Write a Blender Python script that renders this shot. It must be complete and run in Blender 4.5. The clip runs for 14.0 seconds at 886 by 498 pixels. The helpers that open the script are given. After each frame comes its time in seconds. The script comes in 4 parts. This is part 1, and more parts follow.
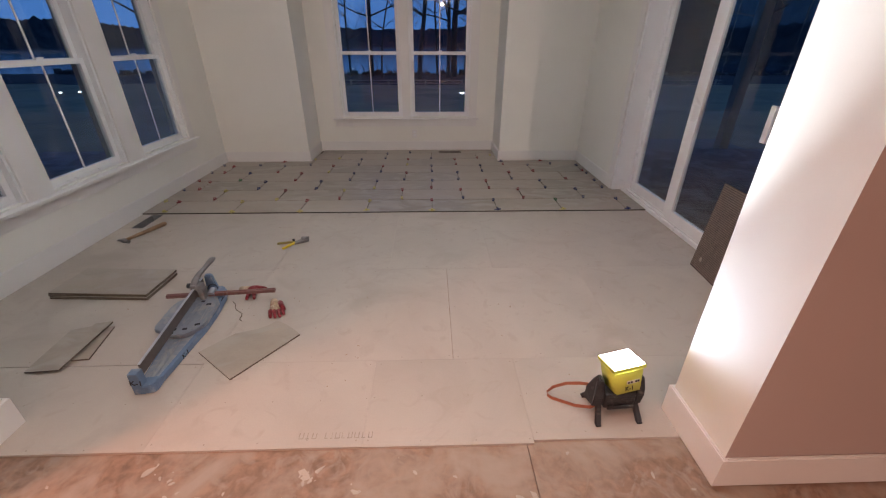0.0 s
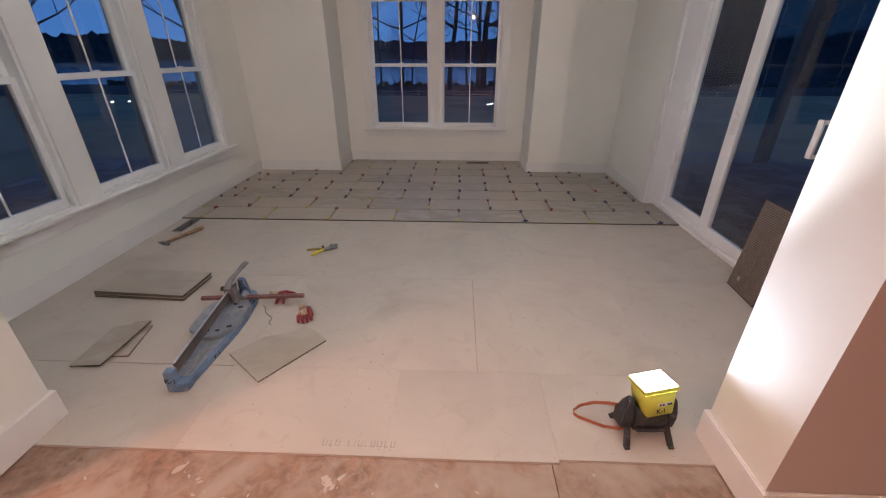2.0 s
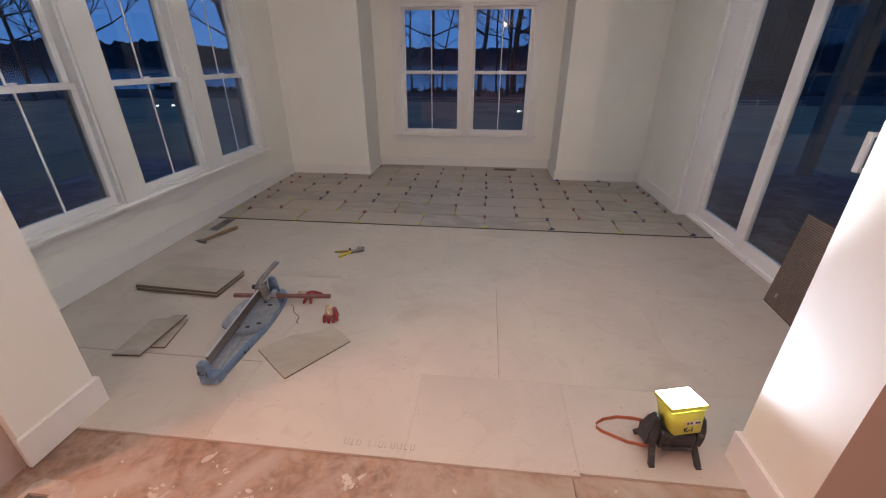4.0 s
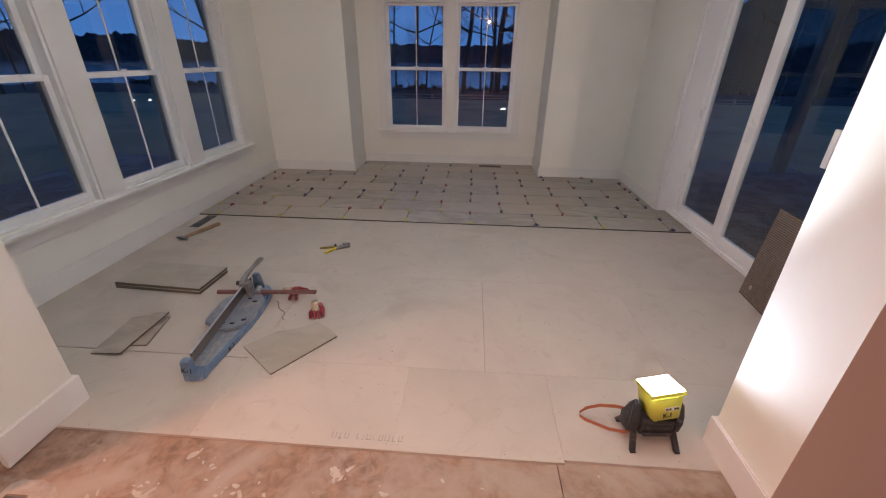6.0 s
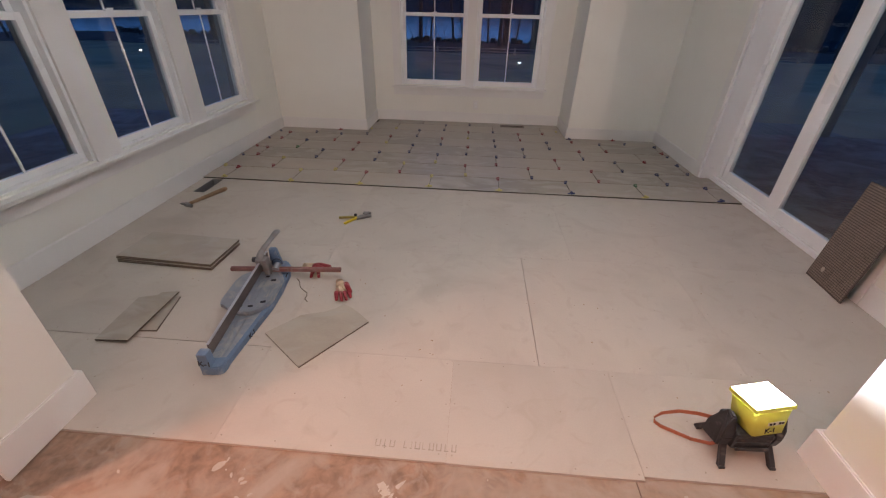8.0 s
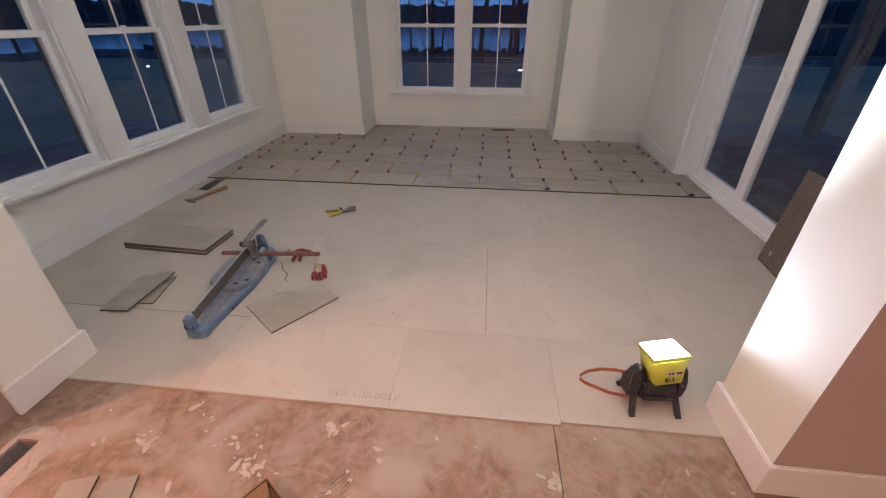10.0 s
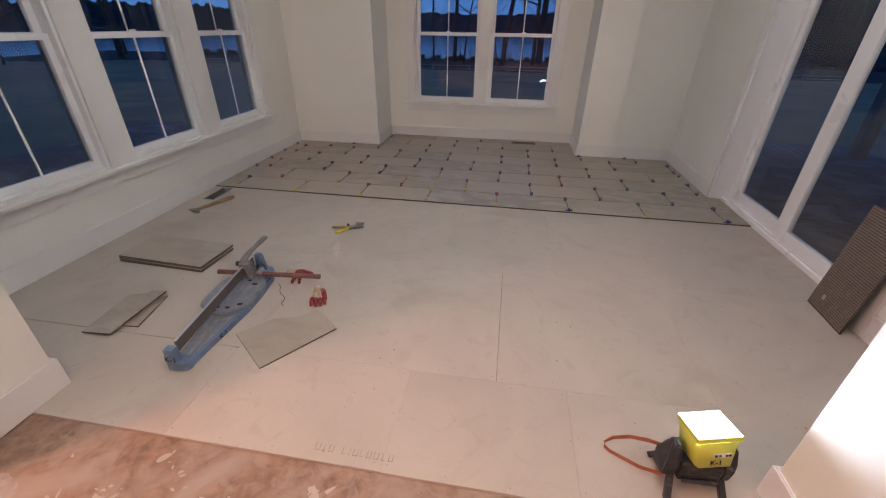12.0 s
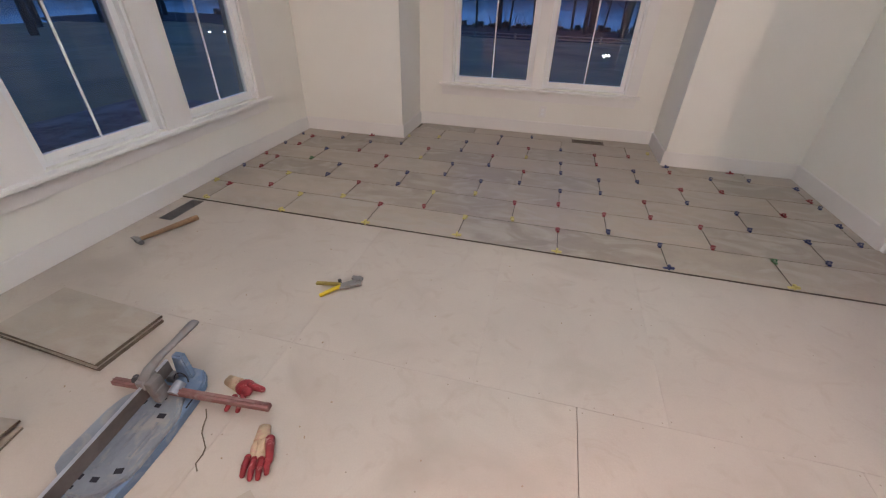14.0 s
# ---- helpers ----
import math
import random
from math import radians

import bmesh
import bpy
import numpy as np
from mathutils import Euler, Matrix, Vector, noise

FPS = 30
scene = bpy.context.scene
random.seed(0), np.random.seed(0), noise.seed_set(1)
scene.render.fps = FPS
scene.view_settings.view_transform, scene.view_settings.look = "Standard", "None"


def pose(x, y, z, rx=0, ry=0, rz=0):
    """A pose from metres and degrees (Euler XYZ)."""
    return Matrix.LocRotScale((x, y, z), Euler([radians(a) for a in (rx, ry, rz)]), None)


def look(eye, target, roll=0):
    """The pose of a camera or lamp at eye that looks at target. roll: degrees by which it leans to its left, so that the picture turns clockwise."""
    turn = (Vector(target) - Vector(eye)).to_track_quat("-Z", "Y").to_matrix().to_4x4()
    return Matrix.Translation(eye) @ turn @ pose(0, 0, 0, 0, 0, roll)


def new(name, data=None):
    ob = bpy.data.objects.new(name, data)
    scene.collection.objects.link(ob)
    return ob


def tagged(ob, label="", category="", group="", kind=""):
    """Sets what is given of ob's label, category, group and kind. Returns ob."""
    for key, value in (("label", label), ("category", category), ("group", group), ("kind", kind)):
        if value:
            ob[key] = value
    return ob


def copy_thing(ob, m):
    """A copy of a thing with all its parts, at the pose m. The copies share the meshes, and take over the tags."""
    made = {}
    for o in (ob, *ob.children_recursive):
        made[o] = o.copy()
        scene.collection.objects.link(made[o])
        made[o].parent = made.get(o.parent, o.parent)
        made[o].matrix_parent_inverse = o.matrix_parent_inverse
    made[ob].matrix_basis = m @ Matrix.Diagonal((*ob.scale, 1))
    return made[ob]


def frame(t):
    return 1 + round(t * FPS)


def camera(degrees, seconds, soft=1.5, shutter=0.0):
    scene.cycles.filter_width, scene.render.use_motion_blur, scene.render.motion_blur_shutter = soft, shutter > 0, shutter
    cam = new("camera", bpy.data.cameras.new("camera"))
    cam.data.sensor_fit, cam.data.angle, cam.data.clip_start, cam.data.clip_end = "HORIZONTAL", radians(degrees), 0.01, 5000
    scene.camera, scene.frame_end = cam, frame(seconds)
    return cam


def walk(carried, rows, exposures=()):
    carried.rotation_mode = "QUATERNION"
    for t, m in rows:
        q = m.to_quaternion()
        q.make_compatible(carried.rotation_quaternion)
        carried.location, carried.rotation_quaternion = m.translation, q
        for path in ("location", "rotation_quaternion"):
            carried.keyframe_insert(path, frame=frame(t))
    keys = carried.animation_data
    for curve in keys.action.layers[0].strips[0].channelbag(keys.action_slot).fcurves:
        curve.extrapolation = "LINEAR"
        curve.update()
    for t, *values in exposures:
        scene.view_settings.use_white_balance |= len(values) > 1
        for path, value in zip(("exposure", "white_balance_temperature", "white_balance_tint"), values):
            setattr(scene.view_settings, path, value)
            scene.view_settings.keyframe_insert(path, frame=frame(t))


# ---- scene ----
cam = camera(96.1, 14.0, 1.2)
PATH = [
    (0, (-0.05, 0.057, 1.409), (0.005, 1.83, 0.484), 0.2),
    (0.5, (-0.057, 0.055, 1.412), (-0.005, 1.831, 0.494), 0.4),
    (1, (-0.063, 0.049, 1.413), (-0.04, 1.832, 0.507), 0.5),
    (1.5, (-0.063, 0.049, 1.42), (-0.08, 1.837, 0.523), 0.3),
    (2, (-0.063, 0.06, 1.416), (-0.131, 1.853, 0.533), -0.0),
    (2.5, (-0.068, 0.059, 1.417), (-0.183, 1.857, 0.547), -0.1),
    (3, (-0.067, 0.055, 1.425), (-0.25, 1.852, 0.567), -0.1),
    (5.5, (-0.065, 0.03, 1.42), (-0.259, 1.825, 0.56), 0.1),
    (6, (-0.069, 0.024, 1.417), (-0.186, 1.822, 0.548), 0.8),
    (6.5, (-0.108, 0.028, 1.417), (-0.204, 1.815, 0.524), 1.4),
    (7, (-0.182, 0.064, 1.399), (-0.303, 1.826, 0.461), 1.4),
    (7.5, (-0.232, 0.195, 1.377), (-0.365, 1.93, 0.391), 1.3),
    (8, (-0.308, 0.292, 1.359), (-0.419, 1.996, 0.318), 1.4),
    (8.5, (-0.29, 0.272, 1.338), (-0.386, 1.971, 0.288), 1.4),
    (11, (0.131, -0.025, 1.358), (-0.125, 1.702, 0.383), -0.1),
    (11.5, (0.096, 0.09, 1.358), (-0.17, 1.815, 0.383), 0.4),
    (12, (0.001, 0.304, 1.354), (-0.267, 2.029, 0.377), 0.9),
    (12.5, (-0.046, 0.527, 1.347), (-0.361, 2.234, 0.352), 0.7),
    (13, (-0.064, 0.836, 1.346), (-0.394, 2.522, 0.321), 0.9),
    (13.5, (-0.132, 1.154, 1.331), (-0.468, 2.807, 0.256), 1.8),
    (14, (-0.229, 1.436, 1.303), (-0.629, 3.061, 0.209), 1.5),
]
walk(cam, [(t, look(eye, target, roll)) for t, eye, target, roll in PATH], [(0, 0.05, 6500, 14), (11, 0.07, 6500, 14), (12.5, 0.10, 6500, 14), (14, 0.54, 6500, 14)])

# ---- world, lights ----
world = bpy.data.worlds.new("dusk")
scene.world = world
world.use_nodes = True
wn, wl = world.node_tree.nodes, world.node_tree.links
wn.clear()
w_out, w_bg = wn.new("ShaderNodeOutputWorld"), wn.new("ShaderNodeBackground")
w_co, w_sep, w_ramp = wn.new("ShaderNodeTexCoord"), wn.new("ShaderNodeSeparateXYZ"), wn.new("ShaderNodeValToRGB")
wl.new(w_co.outputs["Generated"], w_sep.inputs[0])
wl.new(w_sep.outputs["Z"], w_ramp.inputs[0])
w_ramp.color_ramp.elements[0].position, w_ramp.color_ramp.elements[0].color = 0.0, (0.10, 0.29, 0.78, 1)
w_ramp.color_ramp.elements[1].position, w_ramp.color_ramp.elements[1].color = 0.5, (0.04, 0.12, 0.42, 1)
wl.new(w_ramp.outputs[0], w_bg.inputs[0])
w_bg.inputs[1].default_value = 0.72
wl.new(w_bg.outputs[0], w_out.inputs[0])


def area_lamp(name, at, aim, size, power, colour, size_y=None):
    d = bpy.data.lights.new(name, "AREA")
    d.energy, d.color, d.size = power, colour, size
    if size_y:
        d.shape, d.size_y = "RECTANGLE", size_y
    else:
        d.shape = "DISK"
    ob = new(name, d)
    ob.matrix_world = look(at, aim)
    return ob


LED_AT, LED_N = Vector((0.712, 1.256, 0.270)), Vector((-0.12, 0.16, 1)).normalized()
area_lamp("work_light_glow", LED_AT + 0.006 * LED_N, LED_AT + LED_N, 0.105, 3.3, (0.56, 0.74, 1.0), 0.08).data.spread = radians(166)
area_lamp("work_light_beam", LED_AT + 0.030 * LED_N, LED_AT + Vector((-0.36, 0.30, 1)), 0.09, 56, (0.83, 0.92, 1.0), 0.075).data.spread = radians(92)
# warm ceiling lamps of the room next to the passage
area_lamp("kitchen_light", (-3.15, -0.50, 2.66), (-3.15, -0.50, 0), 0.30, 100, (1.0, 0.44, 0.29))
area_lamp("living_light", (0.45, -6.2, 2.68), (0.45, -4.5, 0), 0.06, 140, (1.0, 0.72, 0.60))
# added fill that brightens the near floor; no such ceiling lamp is known
area_lamp("passage_floor_fill", (-0.35, 0.15, 2.735), (-0.35, 0.15, 0), 0.16, 8, (1.0, 0.74, 0.60)).data.spread = radians(84)

# ---- materials ----
MATS = {}


def mat(name, base, rough=0.6, metal=0.0, var=0.12, scale=3.0, bump=0.08, bscale=90.0, dark=None, cover=0.5, stain_scale=1.3, per=0.0, emit=0.0, stretch=None, patch=None):
    """A surface with variation at two scales; dark: a second colour in soft stains over a part of it; patch: colour, size and share of a further layer of stains; per: difference from piece to piece."""
    m = bpy.data.materials.new(name)
    m.use_nodes = True
    n, l = m.node_tree.nodes, m.node_tree.links
    bsdf = n["Principled BSDF"]
    bsdf.inputs["Roughness"].default_value, bsdf.inputs["Metallic"].default_value = rough, metal
    geo, info = n.new("ShaderNodeNewGeometry"), n.new("ShaderNodeObjectInfo")
    shift = n.new("ShaderNodeVectorMath")
    shift.operation = "MULTIPLY_ADD"
    comb = n.new("ShaderNodeCombineXYZ")
    for k in range(3):
        l.new(info.outputs["Random"], comb.inputs[k])
    l.new(comb.outputs[0], shift.inputs[0])
    shift.inputs[1].default_value = (31.0, 17.0, 5.0)
    l.new(geo.outputs["Position"], shift.inputs[2])

    def noise_tex(sc, detail=4.0, dist=0.0):
        t = n.new("ShaderNodeTexNoise")
        t.inputs["Scale"].default_value, t.inputs["Detail"].default_value, t.inputs["Distortion"].default_value = sc, detail, dist
        l.new(shift.outputs[0], t.inputs["Vector"])
        return t

    if stretch:
        pull = n.new("ShaderNodeVectorMath")
        pull.operation = "MULTIPLY"
        l.new(shift.outputs[0], pull.inputs[0])
        pull.inputs[1].default_value = stretch
        shift = pull
    big, fine = noise_tex(scale, 5.0, 0.6), noise_tex(bscale, 3.0)
    hsv = n.new("ShaderNodeHueSaturation")
    hsv.inputs["Color"].default_value = (*base, 1)
    value = n.new("ShaderNodeMapRange")
    value.inputs["From Min"].default_value, value.inputs["From Max"].default_value = 0.25, 0.75
    value.inputs["To Min"].default_value, value.inputs["To Max"].default_value = 1 - var, 1 + var
    add = n.new("ShaderNodeMath")
    add.operation = "MULTIPLY_ADD"
    l.new(fine.outputs["Fac"], add.inputs[0])
    add.inputs[1].default_value = 0.3
    l.new(big.outputs["Fac"], add.inputs[2])
    less = n.new("ShaderNodeMath")
    less.operation = "SUBTRACT"
    l.new(add.outputs[0], less.inputs[0])
    less.inputs[1].default_value = 0.15
    l.new(less.outputs[0], value.inputs["Value"])
    out = value.outputs[0]
    if per:
        rnd = n.new("ShaderNodeMapRange")
        rnd.inputs["To Min"].default_value, rnd.inputs["To Max"].default_value = 1 - per, 1 + per
        l.new(info.outputs["Random"], rnd.inputs["Value"])
        mul = n.new("ShaderNodeMath")
        mul.operation = "MULTIPLY"
        l.new(out, mul.inputs[0])
        l.new(rnd.outputs[0], mul.inputs[1])
        out = mul.outputs[0]
    l.new(out, hsv.inputs["Value"])
    colour = hsv.outputs[0]
    if dark:
        st = noise_tex(stain_scale, 6.0, 1.4)
        ramp = n.new("ShaderNodeValToRGB")
        ramp.color_ramp.elements[0].position, ramp.color_ramp.elements[1].position = 0.62 - 0.25 * cover, 0.78 - 0.2 * cover
        l.new(st.outputs["Fac"], ramp.inputs[0])
        mix = n.new("ShaderNodeMix")
        mix.data_type = "RGBA"
        l.new(ramp.outputs[0], mix.inputs["Factor"])
        l.new(colour, mix.inputs["A"])
        mix.inputs["B"].default_value = (*dark, 1)
        colour = mix.outputs["Result"]
    if patch:
        st = noise_tex(patch[1], 8.0, 2.2)
        ramp = n.new("ShaderNodeValToRGB")
        ramp.color_ramp.elements[0].position, ramp.color_ramp.elements[1].position = 0.56 - 0.25 * patch[2], 0.80 - 0.2 * patch[2]
        l.new(st.outputs["Fac"], ramp.inputs[0])
        mix = n.new("ShaderNodeMix")
        mix.data_type = "RGBA"
        l.new(ramp.outputs[0], mix.inputs["Factor"])
        l.new(colour, mix.inputs["A"])
        mix.inputs["B"].default_value = (*patch[0], 1)
        colour = mix.outputs["Result"]
    l.new(colour, bsdf.inputs["Base Color"])
    rr = n.new("ShaderNodeMapRange")
    rr.inputs["To Min"].default_value, rr.inputs["To Max"].default_value = max(0.02, rough - 0.1), min(1.0, rough + 0.1)
    l.new(big.outputs["Fac"], rr.inputs["Value"])
    l.new(rr.outputs[0], bsdf.inputs["Roughness"])
    if bump:
        b = n.new("ShaderNodeBump")
        b.inputs["Strength"].default_value, b.inputs["Distance"].default_value = bump, 0.004
        l.new(fine.outputs["Fac"], b.inputs["Height"])
        l.new(b.outputs[0], bsdf.inputs["Normal"])
    if emit:
        bsdf.inputs["Emission Color"].default_value, bsdf.inputs["Emission Strength"].default_value = (0.9, 0.95, 1, 1), emit
    MATS[name] = m
    return m


wall_paint = mat("wall_paint", (0.835, 0.810, 0.740), 0.75, var=0.03, scale=1.2, bump=0.05, bscale=220)
# white paint darkened to tan, so the passage's dim warm shade is in the colour
shaded_passage_paint = mat("shaded_passage_paint", (0.49, 0.385, 0.345), 0.75, var=0.03, scale=1.2, bump=0.05, bscale=220)
trim_paint = mat("trim_paint", (0.80, 0.77, 0.735), 0.38, var=0.03, scale=2.0, bump=0.02, bscale=120)
vinyl = mat("white_vinyl", (0.83, 0.82, 0.81), 0.3, var=0.02, scale=3, bump=0.0)
cladding = mat("outer_cladding", (0.30, 0.325, 0.34), 0.6, var=0.1, scale=5, bump=0.05)
ceiling_paint = mat("ceiling_paint", (0.82, 0.80, 0.76), 0.9, var=0.02, bump=0.04, bscale=200)
board_mat = mat("backer_board", (0.492, 0.430, 0.370), 0.82, var=0.07, scale=2.2, bump=0.12, bscale=160, dark=(0.438, 0.375, 0.318), cover=0.34, stain_scale=1.6, per=0.008, patch=((0.440, 0.370, 0.310), 6.0, 0.0))
board_edge = mat("board_edge", (0.35, 0.25, 0.18), 0.9, var=0.2, scale=20)
screw_mat = mat("screw_heads", (0.33, 0.275, 0.23), 0.6, var=0.2, scale=40)
osb_mat = mat("subfloor_sheathing", (0.275, 0.172, 0.120), 0.8, var=0.34, scale=22.0, bump=0.45, bscale=45, dark=(0.385, 0.298, 0.240), cover=0.66, stain_scale=2.4, patch=((0.365, 0.282, 0.226), 8.0, 0.30))
smear_mat = mat("mortar_smear", (0.40, 0.335, 0.285), 0.9, var=0.22, scale=12, bump=0.4, bscale=60, dark=(0.33, 0.25, 0.20), cover=0.4, stain_scale=14)
tile_mat = mat("stone_tile", (0.355, 0.300, 0.242), 0.34, var=0.12, scale=4.0, bump=0.05, bscale=60, dark=(0.405, 0.358, 0.305), cover=0.55, stain_scale=3.4, per=0.17, stretch=(1.0, 1.7, 1.0))
tile_side = mat("tile_edge", (0.16, 0.125, 0.095), 0.85, var=0.2, scale=30)
tile_back = mat("tile_back", (0.10, 0.078, 0.066), 0.8, var=0.18, scale=6, bump=0.2, bscale=60)
rib_mat = mat("tile_back_rib", (0.24, 0.19, 0.158), 0.85, var=0.2, scale=25, bump=0.1)
thinset = mat("thinset", (0.095, 0.080, 0.066), 0.95, var=0.2, scale=30)
plaster = mat("dried_thinset", (0.46, 0.385, 0.325), 0.9, var=0.15, scale=20, bump=0.3, bscale=120)
black_gap = mat("duct_metal", (0.30, 0.28, 0.27), 0.5, 0.4, var=0.3, scale=9)
steel = mat("steel", (0.25, 0.24, 0.235), 0.55, 0.5, var=0.15, scale=12, bump=0.05, dark=(0.24, 0.20, 0.18), cover=0.4, stain_scale=9)
rail_side = mat("rail_side", (0.16, 0.135, 0.125), 0.5, 0.4, var=0.2, scale=14)
bright_steel = mat("bright_steel", (0.55, 0.56, 0.60), 0.34, 0.7, var=0.1, scale=14)
alu = mat("aluminium", (0.30, 0.325, 0.365), 0.42, 0.55, var=0.12, scale=14, bump=0.06, dark=(0.43, 0.41, 0.39), cover=0.45, stain_scale=11)
blue_paint = mat("blue_paint", (0.135, 0.205, 0.315), 0.5, 0.0, var=0.14, scale=9, bump=0.06, dark=(0.26, 0.30, 0.36), cover=0.4, stain_scale=12)
red_bar_mat = mat("red_brown_bar", (0.25, 0.12, 0.11), 0.5, 0.2, var=0.2, scale=18, bump=0.08, dark=(0.27, 0.18, 0.16), cover=0.5, stain_scale=14)
black_plastic = mat("black_plastic", (0.025, 0.026, 0.03), 0.5, var=0.3, scale=25, bump=0.05, dark=(0.12, 0.11, 0.10), cover=0.2, stain_scale=22)
lime = mat("lime_plastic", (0.56, 0.60, 0.085), 0.4, var=0.07, scale=15, bump=0.02)
strap_mat = mat("orange_webbing", (0.37, 0.125, 0.070), 0.85, var=0.15, scale=40, bump=0.3, bscale=300)
lens_mat = mat("led_lens", (0.9, 0.9, 0.9), 0.3, bump=0.0, emit=40.0)
ink = mat("black_ink", (0.012, 0.012, 0.02), 0.6, var=0.1, bump=0.0)
grey_ink = mat("grey_ink", (0.335, 0.288, 0.243), 0.85, var=0.3, scale=60, bump=0.0)
label_white = mat("label_white", (0.6, 0.6, 0.55), 0.5, bump=0.0)
wood = mat("hammer_wood", (0.30, 0.185, 0.10), 0.6, var=0.22, scale=22, bump=0.12)
glove_red = mat("red_latex", (0.27, 0.022, 0.030), 0.5, var=0.2, scale=30, bump=0.15, dark=(0.55, 0.30, 0.27), cover=0.15, stain_scale=26)
glove_knit = mat("cream_knit", (0.52, 0.40, 0.27), 0.95, var=0.12, scale=30, bump=0.5, bscale=500, dark=(0.50, 0.30, 0.24), cover=0.35, stain_scale=25)
yellow = mat("yellow_plastic", (0.66, 0.50, 0.02), 0.42, var=0.08, scale=20, bump=0.02)
grip_olive = mat("dirty_olive_plastic", (0.30, 0.23, 0.05), 0.55, var=0.2, scale=30, bump=0.04)
wedge_yellow = mat("pale_yellow_plastic", (0.56, 0.48, 0.15), 0.45, var=0.06, scale=20, bump=0.02)
wedge_red = mat("red_plastic", (0.24, 0.016, 0.022), 0.42, var=0.08, scale=20, bump=0.02)
wedge_blue = mat("blue_plastic", (0.014, 0.026, 0.11), 0.42, var=0.08, scale=20, bump=0.02)
wedge_green = mat("green_plastic", (0.06, 0.17, 0.07), 0.42, var=0.08, scale=20, bump=0.02)
wire_mat = mat("brown_cord", (0.13, 0.10, 0.07), 0.8, var=0.1, bump=0.05)
cardboard = mat("cardboard", (0.21, 0.115, 0.06), 0.85, var=0.12, scale=5, bump=0.1, bscale=140)
clear_clip = mat("pale_plastic", (0.47, 0.39, 0.31), 0.4, var=0.06, bump=0.0)
register_mat = mat("register_brown", (0.16, 0.125, 0.095), 0.5, 0.3, var=0.15, scale=20, bump=0.05)
lawn_mat = mat("lawn", (0.36, 0.26, 0.12), 0.95, var=0.35, scale=0.5, bump=0.4, bscale=20, dark=(0.44, 0.33, 0.18), cover=0.45, stain_scale=0.35)
bark = mat("bark", (0.095, 0.072, 0.058), 0.95, var=0.3, scale=6, bump=0.3, bscale=30)
leaf_mat = mat("dry_leaves", (0.10, 0.045, 0.022), 0.9, var=0.4, scale=2, bump=0.0)
hill_mat = mat("far_woods", (0.030, 0.042, 0.050), 1.0, var=0.5, scale=0.4, bump=0.0)
stone_mat = mat("shore_stone", (0.075, 0.062, 0.055), 0.9, var=0.3, scale=4, bump=0.3, bscale=20)
post_mat = mat("porch_timber", (0.30, 0.26, 0.22), 0.8, var=0.2, scale=4, bump=0.2, bscale=60)
litter_mat = mat("leaf_litter", (0.060, 0.040, 0.028), 0.95, var=0.4, scale=1.5, bump=0.4, bscale=12, dark=(0.10, 0.06, 0.035), cover=0.35, stain_scale=0.5)
# glow for the imitated window reflections out on the lawn
globe_mat = mat("spot_globe", (0.9, 0.9, 0.88), 0.3, bump=0.0, emit=3.0)
deck_mat = mat("porch_deck", (0.28, 0.23, 0.17), 0.85, var=0.2, scale=3, bump=0.2, bscale=50, per=0.1)

water_mat = mat("lake_water", (0.02, 0.03, 0.05), 0.12, var=0.1, scale=0.3, bump=0.15, bscale=1.5)


def glass_material():
    m = bpy.data.materials.new("window_glass")
    m.use_nodes = True
    n, l = m.node_tree.nodes, m.node_tree.links
    n.clear()
    out, mix, clear, gloss, face = (n.new("ShaderNode" + k) for k in ("OutputMaterial", "MixShader", "BsdfTransparent", "BsdfGlossy", "LayerWeight"))
    clear.inputs[0].default_value = (0.90, 0.94, 0.94, 1)
    gloss.inputs["Roughness"].default_value = 0.015
    face.inputs["Blend"].default_value = 0.5
    rise, amount = n.new("ShaderNodeMath"), n.new("ShaderNodeMath")
    rise.operation, amount.operation = "POWER", "MULTIPLY_ADD"
    rise.inputs[1].default_value = 5.0
    amount.inputs[1].default_value, amount.inputs[2].default_value = 0.9, 0.036
    l.new(face.outputs["Facing"], rise.inputs[0])
    l.new(rise.outputs[0], amount.inputs[0])
    l.new(amount.outputs[0], mix.inputs[0])
    l.new(clear.outputs[0], mix.inputs[1])
    l.new(gloss.outputs[0], mix.inputs[2])
    l.new(mix.outputs[0], out.inputs[0])
    return m


glass = glass_material()


# ---- building tools ----
def box(bm, x0, y0, z0, x1, y1, z1, bevel=0.0, m=None):
    """A box between two corners, its edges rounded by bevel, turned by the matrix m."""
    v = bmesh.ops.create_cube(bm, size=1)["verts"]
    bmesh.ops.scale(bm, vec=(x1 - x0, y1 - y0, z1 - z0), verts=v)
    bmesh.ops.translate(bm, vec=((x0 + x1) / 2, (y0 + y1) / 2, (z0 + z1) / 2), verts=v)
    if bevel:
        edges = list({e for q in v for e in q.link_edges})
        got = bmesh.ops.bevel(bm, geom=edges, offset=bevel, segments=2, profile=0.5, affect="EDGES")
        v = list({q for f in got["faces"] for q in f.verts} | {q for q in v if q.is_valid})
    if m is not None:
        bmesh.ops.transform(bm, matrix=m, verts=v)
    return v


def rod(bm, a, b, ra, rb=None, sides=10, caps=True):
    """A tapered round bar from a to b."""
    a, b = Vector(a), Vector(b)
    q = (b - a).to_track_quat("Z", "Y").to_matrix().to_4x4()
    return bmesh.ops.create_cone(bm, cap_ends=caps, segments=sides, radius1=ra, radius2=ra if rb is None else rb,
                                 depth=(b - a).length, matrix=Matrix.Translation((a + b) / 2) @ q)["verts"]


